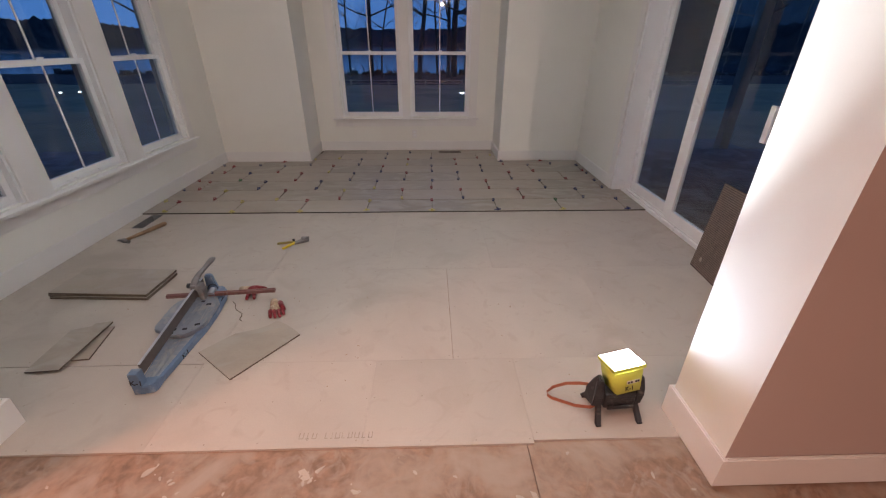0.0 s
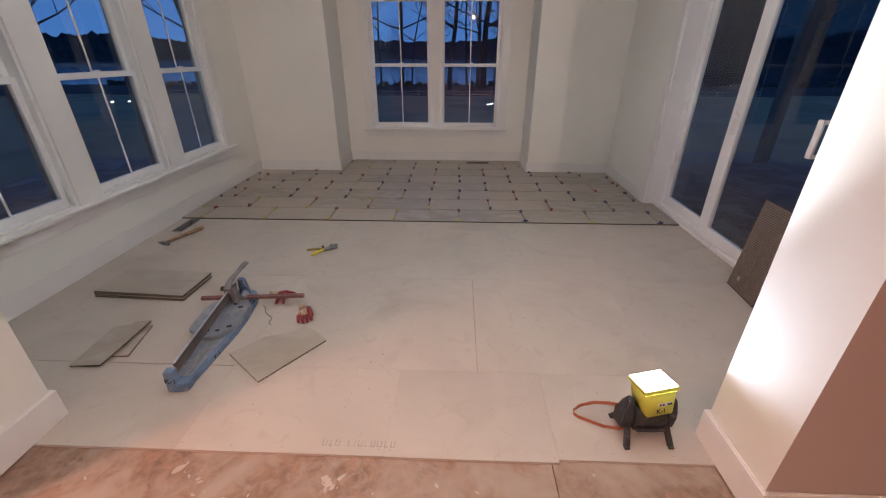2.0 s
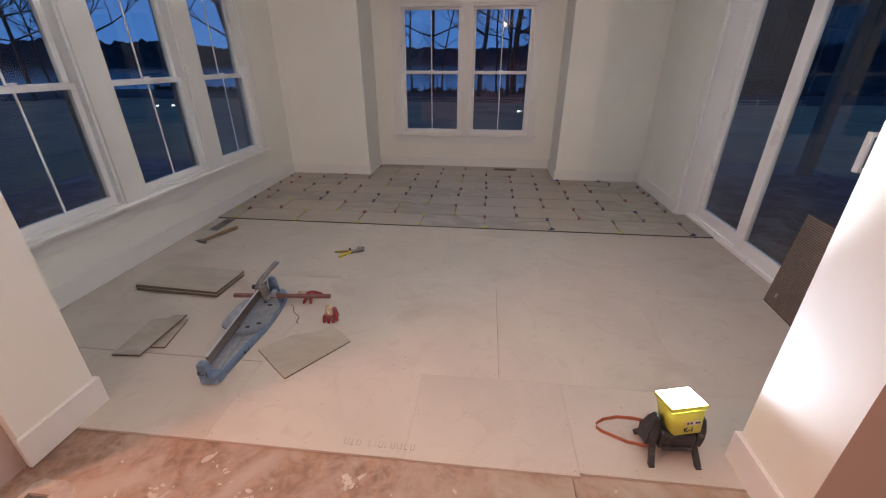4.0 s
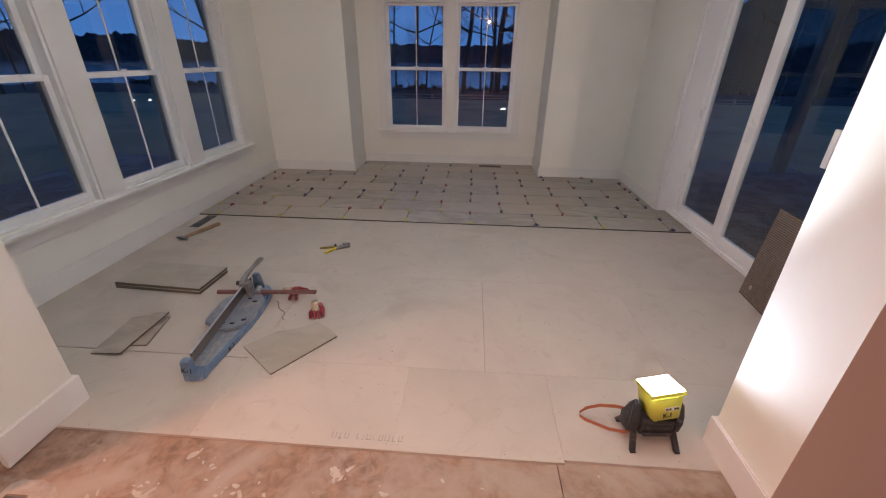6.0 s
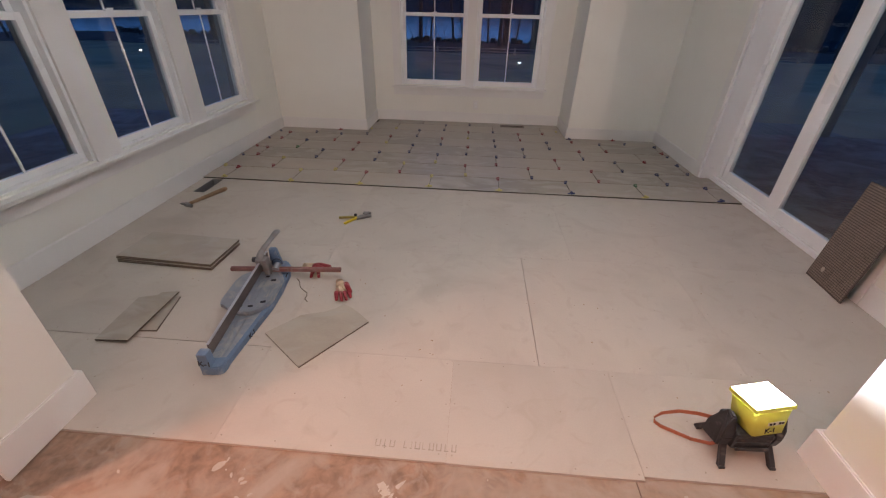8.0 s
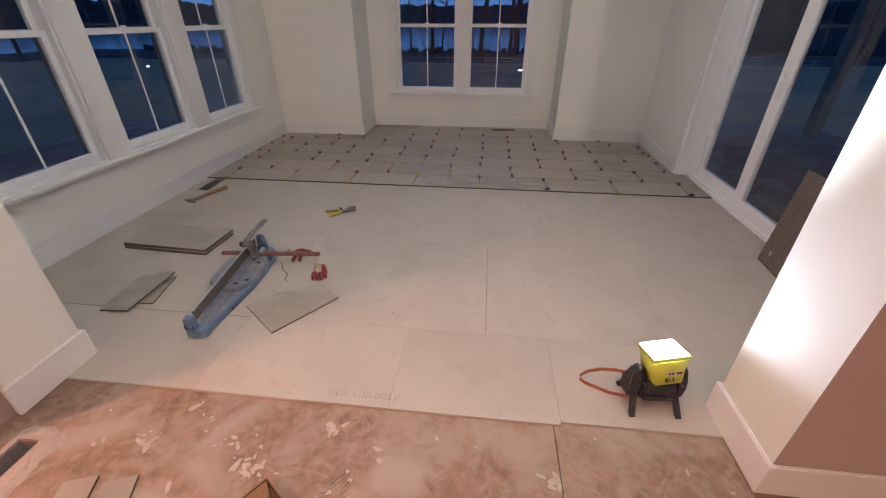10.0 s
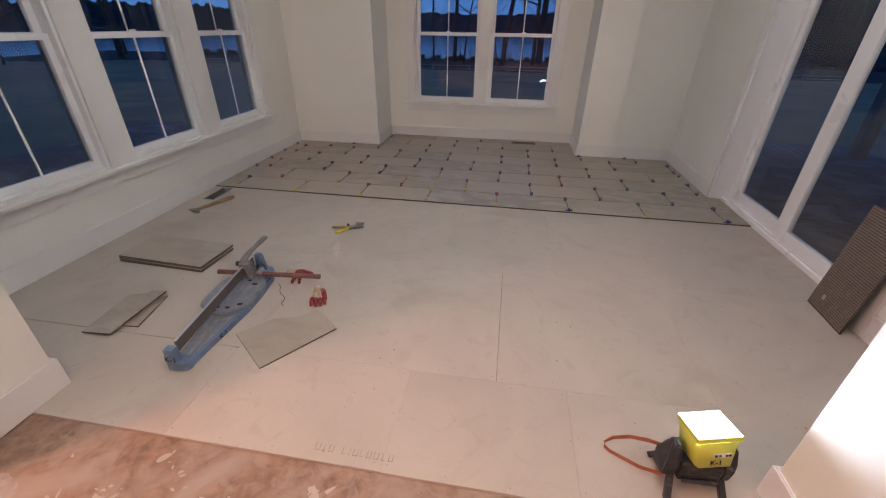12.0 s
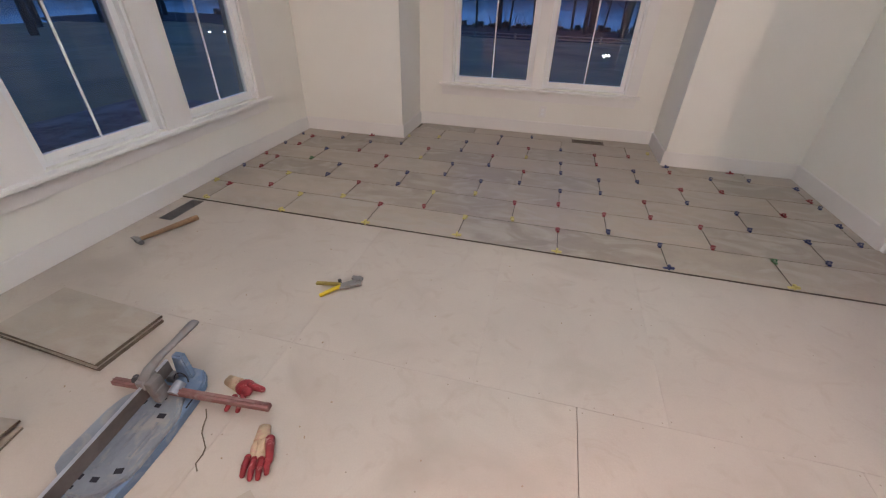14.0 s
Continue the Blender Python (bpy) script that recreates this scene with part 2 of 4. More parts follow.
def ball(bm, at, r, scale=(1, 1, 1), m=None, seg=14):
    v = bmesh.ops.create_uvsphere(bm, u_segments=seg, v_segments=max(6, seg // 2), radius=r)["verts"]
    bmesh.ops.scale(bm, vec=scale, verts=v)
    if m is not None:
        bmesh.ops.transform(bm, matrix=m, verts=v)
    bmesh.ops.translate(bm, vec=at, verts=v)
    return v


def prism(bm, outline, z0, z1):
    """A slab with the given outline in the ground plan."""
    low, high = [bm.verts.new((x, y, z0)) for x, y in outline], [bm.verts.new((x, y, z1)) for x, y in outline]
    n = len(outline)
    bm.faces.new(high)
    bm.faces.new(low[::-1])
    for i in range(n):
        bm.faces.new((low[i], low[(i + 1) % n], high[(i + 1) % n], high[i]))


def pierced(bm, a0, b0, a1, b1, holes, c0, c1, axes="xyz"):
    """A slab over a0..a1, b0..b1 with rectangular holes; axes says which world axes a, b and the thickness c are."""
    cuts_a = sorted({a0, a1, *(min(max(h[k], a0), a1) for h in holes for k in (0, 2))})
    cuts_b = sorted({b0, b1, *(min(max(h[k], b0), b1) for h in holes for k in (1, 3))})
    for i in range(len(cuts_a) - 1):
        for j in range(len(cuts_b) - 1):
            ca, cb = (cuts_a[i] + cuts_a[i + 1]) / 2, (cuts_b[j] + cuts_b[j + 1]) / 2
            if any(h[0] < ca < h[2] and h[1] < cb < h[3] for h in holes):
                continue
            lo = dict(zip(axes, (cuts_a[i], cuts_b[j], c0)))
            hi = dict(zip(axes, (cuts_a[i + 1], cuts_b[j + 1], c1)))
            box(bm, lo["x"], lo["y"], lo["z"], hi["x"], hi["y"], hi["z"])


def part(name, bm, material, parent=None, label="", smooth=False):
    """Links a bmesh as one mesh object under a thing or a part."""
    me = bpy.data.meshes.new(name)
    bmesh.ops.recalc_face_normals(bm, faces=bm.faces[:])
    for f in bm.faces:
        f.smooth = smooth
    bm.to_mesh(me)
    bm.free()
    for k in (material if isinstance(material, (list, tuple)) else [material]):
        me.materials.append(k)
    ob = new(name, me)
    if parent is not None:
        ob.parent = parent
    if label:
        ob["label"] = label
    return ob


def boxes(name, material, parent, *list_of, bevel=0.0, label=""):
    bm = bmesh.new()
    for b in list_of:
        box(bm, *b, bevel=bevel)
    return part(name, bm, material, parent, label)


def thing(name, m, label, category, group="", kind=""):
    ob = new(name)
    ob.empty_display_size = 0.05
    ob.matrix_world = m
    return tagged(ob, label, category, group, kind)


def solid(name, material, label, category, *list_of, kind="structure", bevel=0.0):
    return tagged(boxes(name, material, None, *list_of, bevel=bevel), label, category, kind=kind)


def lettering(name, text, size, m, material, parent, depth=0.0006):
    cu = bpy.data.curves.new(name, "FONT")
    cu.body, cu.size, cu.extrude, cu.offset = text, size, depth, size * 0.015
    cu.align_x, cu.align_y = "CENTER", "CENTER"
    tmp = bpy.data.objects.new("tmp", cu)
    scene.collection.objects.link(tmp)
    me = bpy.data.meshes.new_from_object(tmp.evaluated_get(bpy.context.evaluated_depsgraph_get()))
    bpy.data.objects.remove(tmp)
    me.name = name
    me.materials.clear()
    me.materials.append(material)
    ob = new(name, me)
    ob.parent, ob.matrix_local = parent, m
    return ob


def ribbon(bm, points, width, thick, up=(0, 0, 1)):
    """A flat band along points."""
    up = Vector(up)
    pts = [Vector(p) for p in points]
    rings = []
    for i, p in enumerate(pts):
        d = (pts[min(i + 1, len(pts) - 1)] - pts[max(i - 1, 0)]).normalized()
        s = d.cross(up).normalized()
        n2 = s.cross(d).normalized()
        rings.append([bm.verts.new(p + s * a * thick / 2 + n2 * b * width / 2) for a, b in ((-1, -1), (1, -1), (1, 1), (-1, 1))])
    for r, q in zip(rings, rings[1:]):
        for k in range(4):
            bm.faces.new((r[k], r[(k + 1) % 4], q[(k + 1) % 4], q[k]))
    bm.faces.new(rings[0])
    bm.faces.new(rings[-1][::-1])


def tube(bm, points, r, sides=6):
    for a, b in zip(points, points[1:]):
        rod(bm, a, b, r, r, sides)


# ---- the room's plan ----
XL, XR = -2.700, 1.880            # faces of the window wall and of the door wall
YC, YN = 5.262, 5.865             # chimney-breast fronts and the back of the window bay
BAY0, BAY1 = -1.625, 0.842        # sides of the window bay
Y0, Y1 = 0.915, 1.232             # the passage wall, both faces
OP0, OP1 = -1.765, 0.955          # the wide opening between passage and room
TOP = 2.74
W = 0.13
BASE_H = 0.14
VENT = (-2.595, 3.195, -2.492, 3.490)
PVENT = (-1.672, 0.50, -1.588, 0.815)

WIN_Z0, WIN_Z1 = 0.470, 2.06       # rough opening of all the windows
LEFT_WINDOWS = [(1.806, 2.594), (2.791, 3.579), (3.786, 4.554)]
BACK_WINDOWS = [(-1.269, -0.430), (-0.329, 0.490)]
DOOR = (2.27, 4.10, 0.0, 2.10)

wl_bm = bmesh.new()
pierced(wl_bm, Y1 - 0.3, 0, YN + W, TOP, [(a, WIN_Z0, b, WIN_Z1) for a, b in LEFT_WINDOWS], XL - W, XL, "yzx")
tagged(part("wall_west", wl_bm, wall_paint), "cream painted drywall with three tall windows", "wall", kind="structure")
wn_bm = bmesh.new()
pierced(wn_bm, XL, 0, XR, TOP, [(a, WIN_Z0, b, WIN_Z1) for a, b in BACK_WINDOWS], YN, YN + W, "xzy")
tagged(part("wall_north", wn_bm, wall_paint), "cream painted drywall behind the window bay", "wall", kind="structure")
solid("wall_bay_west", wall_paint, "cream painted projecting wall beside the bay", "wall", (XL, YC, 0, BAY0, YN, TOP))
solid("wall_bay_east", wall_paint, "cream painted projecting wall beside the bay", "wall", (BAY1, YC, 0, XR, YN, TOP))
we_bm = bmesh.new()
pierced(we_bm, Y1, 0, YN + W, TOP, [(DOOR[0], -1, DOOR[1], DOOR[3])], XR, XR + 0.22, "yzx")
tagged(part("wall_east", we_bm, wall_paint), "cream painted drywall with the sliding door", "wall", kind="structure")
solid("wall_south_west", wall_paint, "white painted end of the passage wall", "wall", (XL - 0.21, Y0, -0.012, OP0, Y1, TOP))
wse = solid("wall_south_east", [wall_paint, shaded_passage_paint], "white passage wall, its face to the passage coloured darker as if shaded", "wall", (OP1, Y0, -0.012, 6.0, Y1, TOP))
# only the side towards the passage gets the shade-darkened colour
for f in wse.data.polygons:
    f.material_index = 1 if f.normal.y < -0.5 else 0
solid("wall_passage_west", shaded_passage_paint, "plain white painted wall of the passage", "wall", (-1.795 - 0.11, 0.715, -0.012, -1.795, Y0 - 0.002, TOP))
solid("wall_passage_south", shaded_passage_paint, "plain painted wall behind the passage", "wall", (-5.5, -8.2, -0.012, 6.0, -8.05, TOP))
solid("wall_passage_far_west", shaded_passage_paint, "plain painted wall of the kitchen", "wall", (-5.65, -8.2, -0.012, -5.5, 1.4, TOP))
solid("wall_passage_north", shaded_passage_paint, "plain painted wall of the kitchen", "wall", (-5.5, Y0, -0.012, XL - 0.21, Y0 + 0.21, TOP))
solid("wall_passage_east", shaded_passage_paint, "plain painted wall at the passage's end", "wall", (5.85, -8.05, -0.012, 6.0, Y0, TOP))
solid("ceiling", ceiling_paint, "flat white painted ceiling", "ceiling", (-5.65, -8.2, TOP, 6.0, YN + W, TOP + 0.15))

# skirting boards
BT = 0.015


def skirting(x0, y0, x1, y1):
    bm = bmesh.new()
    v = box(bm, x0, y0, 0.0, x1, y1, BASE_H)
    top = [e for e in bm.edges if all(abs(q.co.z - BASE_H) < 1e-5 for q in e.verts)]
    bmesh.ops.bevel(bm, geom=top, offset=0.005, segments=2, affect="EDGES")
    tagged(part("baseboard", bm, trim_paint), "white painted baseboard along the wall", "baseboard", kind="structure")


skirting(XL, Y1 + BT, XL + BT, YC - BT)
skirting(XL, YC - BT, BAY0 + BT, YC)
skirting(BAY0, YC, BAY0 + BT, YN - BT)
skirting(BAY0, YN - BT, BAY1, YN)
skirting(BAY1 - BT, YC, BAY1, YN - BT)
skirting(BAY1 - BT, YC - BT, XR, YC)
skirting(XR - BT, 4.19, XR, YC - BT)
skirting(XR - BT, Y1 + BT, XR, 2.18)
skirting(OP0, Y0 - BT, OP0 + BT, Y1 + BT)
skirting(XL + BT, Y1, OP0, Y1 + BT)
skirting(OP1, Y1, XR - BT, Y1 + BT)
skirting(OP1 - BT, Y0 - BT, OP1, Y1 + BT)
skirting(OP1, Y0 - BT, 5.8, Y0)

# ---- floor ----
fl = bmesh.new()
pierced(fl, -5.65, -8.2, 6.0, YN + W, [VENT, PVENT], -0.20, -0.026)
floor = tagged(part("floor", fl, osb_mat), "sheathing subfloor under boards and tiles", "floor", kind="structure")


def floor_panel(name, x0, y0, x1, y1, z0, z1, material, holes=(), label=""):
    bm = bmesh.new()
    if holes:
        pierced(bm, x0, y0, x1, y1, list(holes), z0, z1)
    else:
        box(bm, x0, y0, z0, x1, y1, z1)
    return part(name, bm, material, floor, label)


# sheathing panels of the passage
for x0, x1, y0, y1 in ((-5.5, -2.10, -8.0, Y0), (-2.097, 0.318, -0.15, 1.30), (0.3215, 2.757, -0.15, 1.30), (2.76, 5.8, -8.0, Y0),
                       (-2.097, -0.90, -8.0, -0.153), (-0.897, 1.54, -8.0, -0.153), (1.543, 2.757, -8.0, -0.153)):
    floor_panel("subfloor_panel", x0, y0, x1, y1, -0.026, -0.012, osb_mat, [PVENT] if x0 < -2 < x1 and y1 > 0 else ())
floor_panel("subfloor_panel", XL, 1.3, 2.05, YN, -0.026, -0.012, osb_mat, [VENT])

# white backer boards, laid in staggered rows
G = 0.0004
BOARDS = [(-2.685, 1.090, -1.176, 1.562), (-1.176, 1.090, -0.332, 1.565), (-0.332, 1.088, 0.348, 1.565), (0.348, 1.102, 1.865, 1.565),
          (-2.685, 1.565, -1.150, 2.465), (-1.150, 1.565, 0.049, 2.465), (0.051, 1.565, 0.960, 2.465), (0.960, 1.565, 1.97, 2.465),
          (-2.685, 2.465, -1.143, 3.56), (-1.143, 2.465, -0.350, 3.56), (-0.350, 2.465, 0.373, 3.56), (0.373, 2.465, 1.97, 3.56)]
for x0, y0, x1, y1 in BOARDS:
    floor_panel("backer_board", x0 + G, y0 + G, x1 - G, y1 - G, -0.0115, 0.0, board_mat, [VENT] if x0 < -2.5 and y1 > 3 else ())
floor_panel("backer_board", -2.685, 3.56 + G, 1.97, YN, -0.0115, 0.0, board_mat)

# the tiles that are laid, in running bond
TY, TL, TW, TT, J = 3.497, 0.613, 0.308, 0.012, 0.0018
JX = -0.045
tile_meshes = {}


def tile_piece(x0, x1, y0, y1):
    key = (round(x1 - x0, 3), round(y1 - y0, 3))
    if key not in tile_meshes:
        bm = bmesh.new()
        w, h = key
        v = box(bm, -w / 2, -h / 2, 0.002, w / 2, h / 2, TT)
        top = [e for e in bm.edges if all(q.co.z > TT - 1e-5 for q in e.verts)]
        bmesh.ops.bevel(bm, geom=top, offset=0.0012, segments=1, affect="EDGES")
        me = bpy.data.meshes.new("tile")
        for f in bm.faces:
            f.material_index = 0 if f.calc_center_median().z > TT - 0.002 else 1
        bm.to_mesh(me)
        bm.free()
        me.materials.append(tile_mat)
        me.materials.append(thinset)
        tile_meshes[key] = me
    ob = new("tile", tile_meshes[key])
    ob.parent = floor
    ob.matrix_local = pose((x0 + x1) / 2, (y0 + y1) / 2, random.uniform(0, 0.0007), random.uniform(-0.06, 0.06), random.uniform(-0.05, 0.05))


RVENT = (0.065, 5.668, 0.370, 5.766)
CROSS = []
for r in range(8):
    y0, y1 = TY + r * TW + J, TY + (r + 1) * TW - J
    if y0 > YN - 0.03:
        break
    y1 = min(y1, YN - BT - 0.002)
    in_bay = y0 > YC - 0.1
    xa, xb = (BAY0 + 0.017, BAY1 - 0.017) if in_bay else (XL + BT + 0.002, XR - BT - 0.002 if y0 > 4.0 else 1.965)
    x = JX + (TL / 2 if r % 2 else 0) - 6 * TL
    while x < xb:
        a, b = max(x + J, xa), min(x + TL - J, xb)
        if b - a > 0.03:
            if a < RVENT[2] and b > RVENT[0] and y0 < RVENT[1] < y1:
                for p0, p1 in ((a, RVENT[0] - 0.003), (RVENT[2] + 0.003, b)):
                    if p1 - p0 > 0.02:
                        tile_piece(p0, p1, y0, y1)
                s0, s1 = max(a, RVENT[0]), min(b, RVENT[2])
                tile_piece(s0, s1, y0, RVENT[1] - 0.002)
                tile_piece(s0, s1, RVENT[3] + 0.002, y1)
            else:
                tile_piece(a, b, y0, y1)
        if xa + 0.05 < x < xb - 0.03:
            CROSS.append((r, x, y0, y1))
        x += TL
floor_panel("thinset_bed", XL + BT, TY + 0.004, 1.965, YN - BT, 0.0, 0.0025, thinset)

# ---- windows ----
def to_wall(side):
    """Matrix from a window's own axes (u along the wall, v into the wall, z up) to the world."""
    if side == "west":
        return Matrix(((0, -1, 0, XL), (1, 0, 0, 0), (0, 0, 1, 0), (0, 0, 0, 1)))
    return Matrix(((1, 0, 0, 0), (0, 1, 0, YN), (0, 0, 1, 0), (0, 0, 0, 1)))


def double_hung(parent, a, b):
    """One double-hung unit between a and b: jambs, two sashes with a vertical grille bar each, lock."""
    z0, z1 = WIN_Z0, WIN_Z1
    f = 0.022
    V = 0.110
    boxes("window_frame", vinyl, parent, (a, 0.0, z0, a + f, V, z1), (b - f, 0.0, z0, b, V, z1), (a + f, 0.0, z1 - f, b - f, V, z1), (a + f, 0.036, z0, b - f, V, z0 + 0.018))
    boxes("outer_jamb", cladding, parent, (a, V, z0, a + f, W + 0.02, z1), (b - f, V, z0, b, W + 0.02, z1), (a + f, V, z1 - f, b - f, W + 0.02, z1), (a + f, V, z0, b - f, W + 0.02, z0 + 0.014), label="dull grey outer jamb")
    mid = 1.272
    st = 0.042
    for name, v0, zz0, zz1, bottom, top in (("lower_sash", 0.040, z0 + 0.018, mid + 0.014, 0.042, 0.036), ("upper_sash", 0.074, mid - 0.016, z1 - f, 0.034, 0.034)):
        v1 = v0 + 0.032
        l0, l1 = a + f, b - f
        sash = boxes(name, vinyl, parent, (l0, v0, zz0, l0 + st, v1, zz1), (l1 - st, v0, zz0, l1, v1, zz1), (l0 + st, v0, zz0, l1 - st, v1, zz0 + bottom), (l0 + st, v0, zz1 - top, l1 - st, v1, zz1), bevel=0.002)
        g0, g1, h0, h1 = l0 + st, l1 - st, zz0 + bottom, zz1 - top
        pane = boxes("pane", glass, sash, (g0 - 0.004, v0 + 0.018, h0 - 0.004, g1 + 0.004, v0 + 0.021, h1 + 0.004))
        pane.visible_shadow = False
        c = (g0 + g1) / 2
        boxes("grille_bar", vinyl, sash, (c - 0.0065, v0 + 0.008, h0, c + 0.0065, v0 + 0.0145, h1))
        if name == "lower_sash":
            bm = bmesh.new()
            box(bm, c - 0.03, v0 + 0.004, zz1, c + 0.03, v0 + 0.028, zz1 + 0.010, 0.003)
            rod(bm, (c, v0 + 0.016, zz1 + 0.010), (c, v0 + 0.016, zz1 + 0.018), 0.010)
            box(bm, c - 0.004, v0 + 0.0, zz1 + 0.010, c + 0.030, v0 + 0.012, zz1 + 0.018, 0.002)
            part("sash_lock", bm, vinyl, sash, "white sash lock")


def window_group(name, side, units, label):
    ob = thing(name, to_wall(side), label, "window", kind="structure")
    a, b = units[0][0], units[-1][1]
    c = 0.100
    for u in units:
        double_hung(ob, *u)
    boxes("casing", trim_paint, ob, (a - c, -0.018, WIN_Z0 - 0.012, a + 0.004, 0, WIN_Z1), bevel=0.0025)
    boxes("casing", trim_paint, ob, (b - 0.004, -0.018, WIN_Z0 - 0.012, b + c, 0, WIN_Z1), bevel=0.0025)
    boxes("head_casing", trim_paint, ob, (a - c, -0.020, WIN_Z1, b + c, 0, WIN_Z1 + 0.11), bevel=0.0025)
    for (p0, p1), (q0, q1) in zip(units, units[1:]):
        boxes("mullion_casing", trim_paint, ob, (p1 - 0.004, -0.018, WIN_Z0 - 0.012, q0 + 0.004, 0, WIN_Z1), bevel=0.0025)
    boxes("window_sill", trim_paint, ob, (a - c - 0.028, -0.062, WIN_Z0 - 0.034, b + c + 0.028, 0.035, WIN_Z0 - 0.012), bevel=0.004, label="white painted window sill")
    boxes("apron", trim_paint, ob, (a - c - 0.004, -0.016, WIN_Z0 - 0.125, b + c + 0.004, 0, WIN_Z0 - 0.034), bevel=0.003)
    return ob


window_group("window_1", "west", LEFT_WINDOWS, "three white double-hung windows with dusk behind the glass")
window_group("window_2", "north", BACK_WINDOWS, "pair of white double-hung windows over the tiled bay")

# ---- sliding glass door ----
door = thing("door_1", pose(0, 0, 0), "closed white sliding glass door with dark dusk outside", "sliding door", kind="structure")
d0, d1, dz = DOOR[0], DOOR[1], DOOR[3]
boxes("casing", trim_paint, door, (XR - 0.018, d1, 0, XR, d1 + 0.088, dz + 0.088), bevel=0.003)
boxes("casing", trim_paint, door, (XR - 0.018, d0 - 0.088, 0, XR, d0, dz + 0.088), bevel=0.003)
boxes("head_casing", trim_paint, door, (XR - 0.018, d0, dz, XR, d1, dz + 0.088), bevel=0.003)
boxes("jamb", vinyl, door, (XR, d1 - 0.028, 0, XR + 0.22, d1, dz))
boxes("jamb", vinyl, door, (XR, d0, 0, XR + 0.22, d0 + 0.028, dz))
boxes("jamb_stop", vinyl, door, (2.045, d1 - 0.075, 0.03, XR + 0.22, d1 - 0.028, dz - 0.03), bevel=0.002)
boxes("head_jamb", vinyl, door, (XR, d0 + 0.028, dz - 0.03, XR + 0.22, d1 - 0.028, dz))
boxes("threshold", vinyl, door, (1.972, d0 + 0.028, -0.01, XR + 0.22, d1 - 0.028, 0.030), (1.992, d0 + 0.028, 0.03, 1.999, d1 - 0.028, 0.042), (2.038, d0 + 0.028, 0.03, 2.045, d1 - 0.028, 0.045), bevel=0.002)


def door_panel(name, x, y0, y1, stile0, stile1, label):
    z0, z1 = 0.034, dz - 0.03
    b, t = 0.088, 0.075
    p = boxes(name, vinyl, door, (x, y0, z0, x + 0.036, y0 + stile0, z1), (x, y1 - stile1, z0, x + 0.036, y1, z1), (x, y0 + stile0, z0, x + 0.036, y1 - stile1, z0 + b), (x, y0 + stile0, z1 - t, x + 0.036, y1 - stile1, z1), bevel=0.003, label=label)
    pane = boxes("pane", glass, p, (x + 0.016, y0 + stile0 - 0.004, z0 + b - 0.004, x + 0.020, y1 - stile1 + 0.004, z1 - t + 0.004))
    pane.visible_shadow = False
    return p


door_panel("fixed_panel", 2.052, 3.275, d1 - 0.076, 0.10, 0.062, "fixed glass panel")
slide = door_panel("sliding_panel", 2.004, d0 + 0.03, 3.265, 0.115, 0.088, "sliding glass panel")
hb = bmesh.new()
box(hb, 1.994, 2.384, 0.85, 2.004, 2.416, 1.11, 0.004)
box(hb, 1.945, 2.398, 0.872, 1.994, 2.412, 0.896, 0.003)
box(hb, 1.945, 2.398, 1.062, 1.994, 2.412, 1.086, 0.003)
box(hb, 1.932, 2.396, 0.872, 1.948, 2.436, 1.086, 0.004)
part("door_handle", hb, vinyl, slide, "white pull handle")

# wall outlet below the bay window
outlet = thing("wall_outlet", pose(-0.28, YN, 0.24), "white electrical outlet with a cover plate on the wall", "outlet", kind="structure")
boxes("cover_plate", trim_paint, outlet, (-0.036, -0.006, -0.058, 0.036, 0, 0.058), bevel=0.002)
for dz_ in (-0.02, 0.02):
    boxes("socket", vinyl, outlet, (-0.016, -0.008, dz_ - 0.013, 0.016, -0.006, dz_ + 0.013), bevel=0.001)

# duct openings in the floor and the register in the tiles
for nm, v, top in (("duct", VENT, -0.002), ("duct", PVENT, -0.014)):
    bm = bmesh.new()
    x0, y0, x1, y1 = v
    e = 0.001
    for b in ((x0 + e, y0 + e, -0.22, x0 + 0.004, y1 - e, top), (x1 - 0.004, y0 + e, -0.22, x1 - e, y1 - e, top), (x0 + 0.004, y0 + e, -0.22, x1 - 0.004, y0 + 0.004, top),
              (x0 + 0.004, y1 - 0.004, -0.22, x1 - 0.004, y1 - e, top), (x0 + e, y0 + e, -0.24, x1 - e, y1 - e, -0.22)):
        box(bm, *b)
    tagged(part(nm, bm, black_gap), "open metal floor duct without its cover", "floor duct", kind="structure")
reg = thing("floor_register", pose((RVENT[0] + RVENT[2]) / 2, (RVENT[1] + RVENT[3]) / 2, 0.0095), "brown metal floor register set into the tiles", "floor register")
boxes("frame", register_mat, reg, (-0.150, -0.047, 0, 0.150, -0.036, 0.005), (-0.150, 0.036, 0, 0.150, 0.047, 0.005), (-0.150, -0.036, 0, -0.138, 0.036, 0.005), (0.138, -0.036, 0, 0.150, 0.036, 0.005), (-0.138, -0.003, 0.0, 0.138, 0.003, 0.004))
boxes("damper", thinset, reg, (-0.14, -0.037, -0.0068, 0.14, 0.037, -0.005))
for k in range(22):
    boxes("slat", register_mat, reg, (-0.135 + k * 0.0125, -0.036, -0.001, -0.1305 + k * 0.0125, 0.036, 0.003))

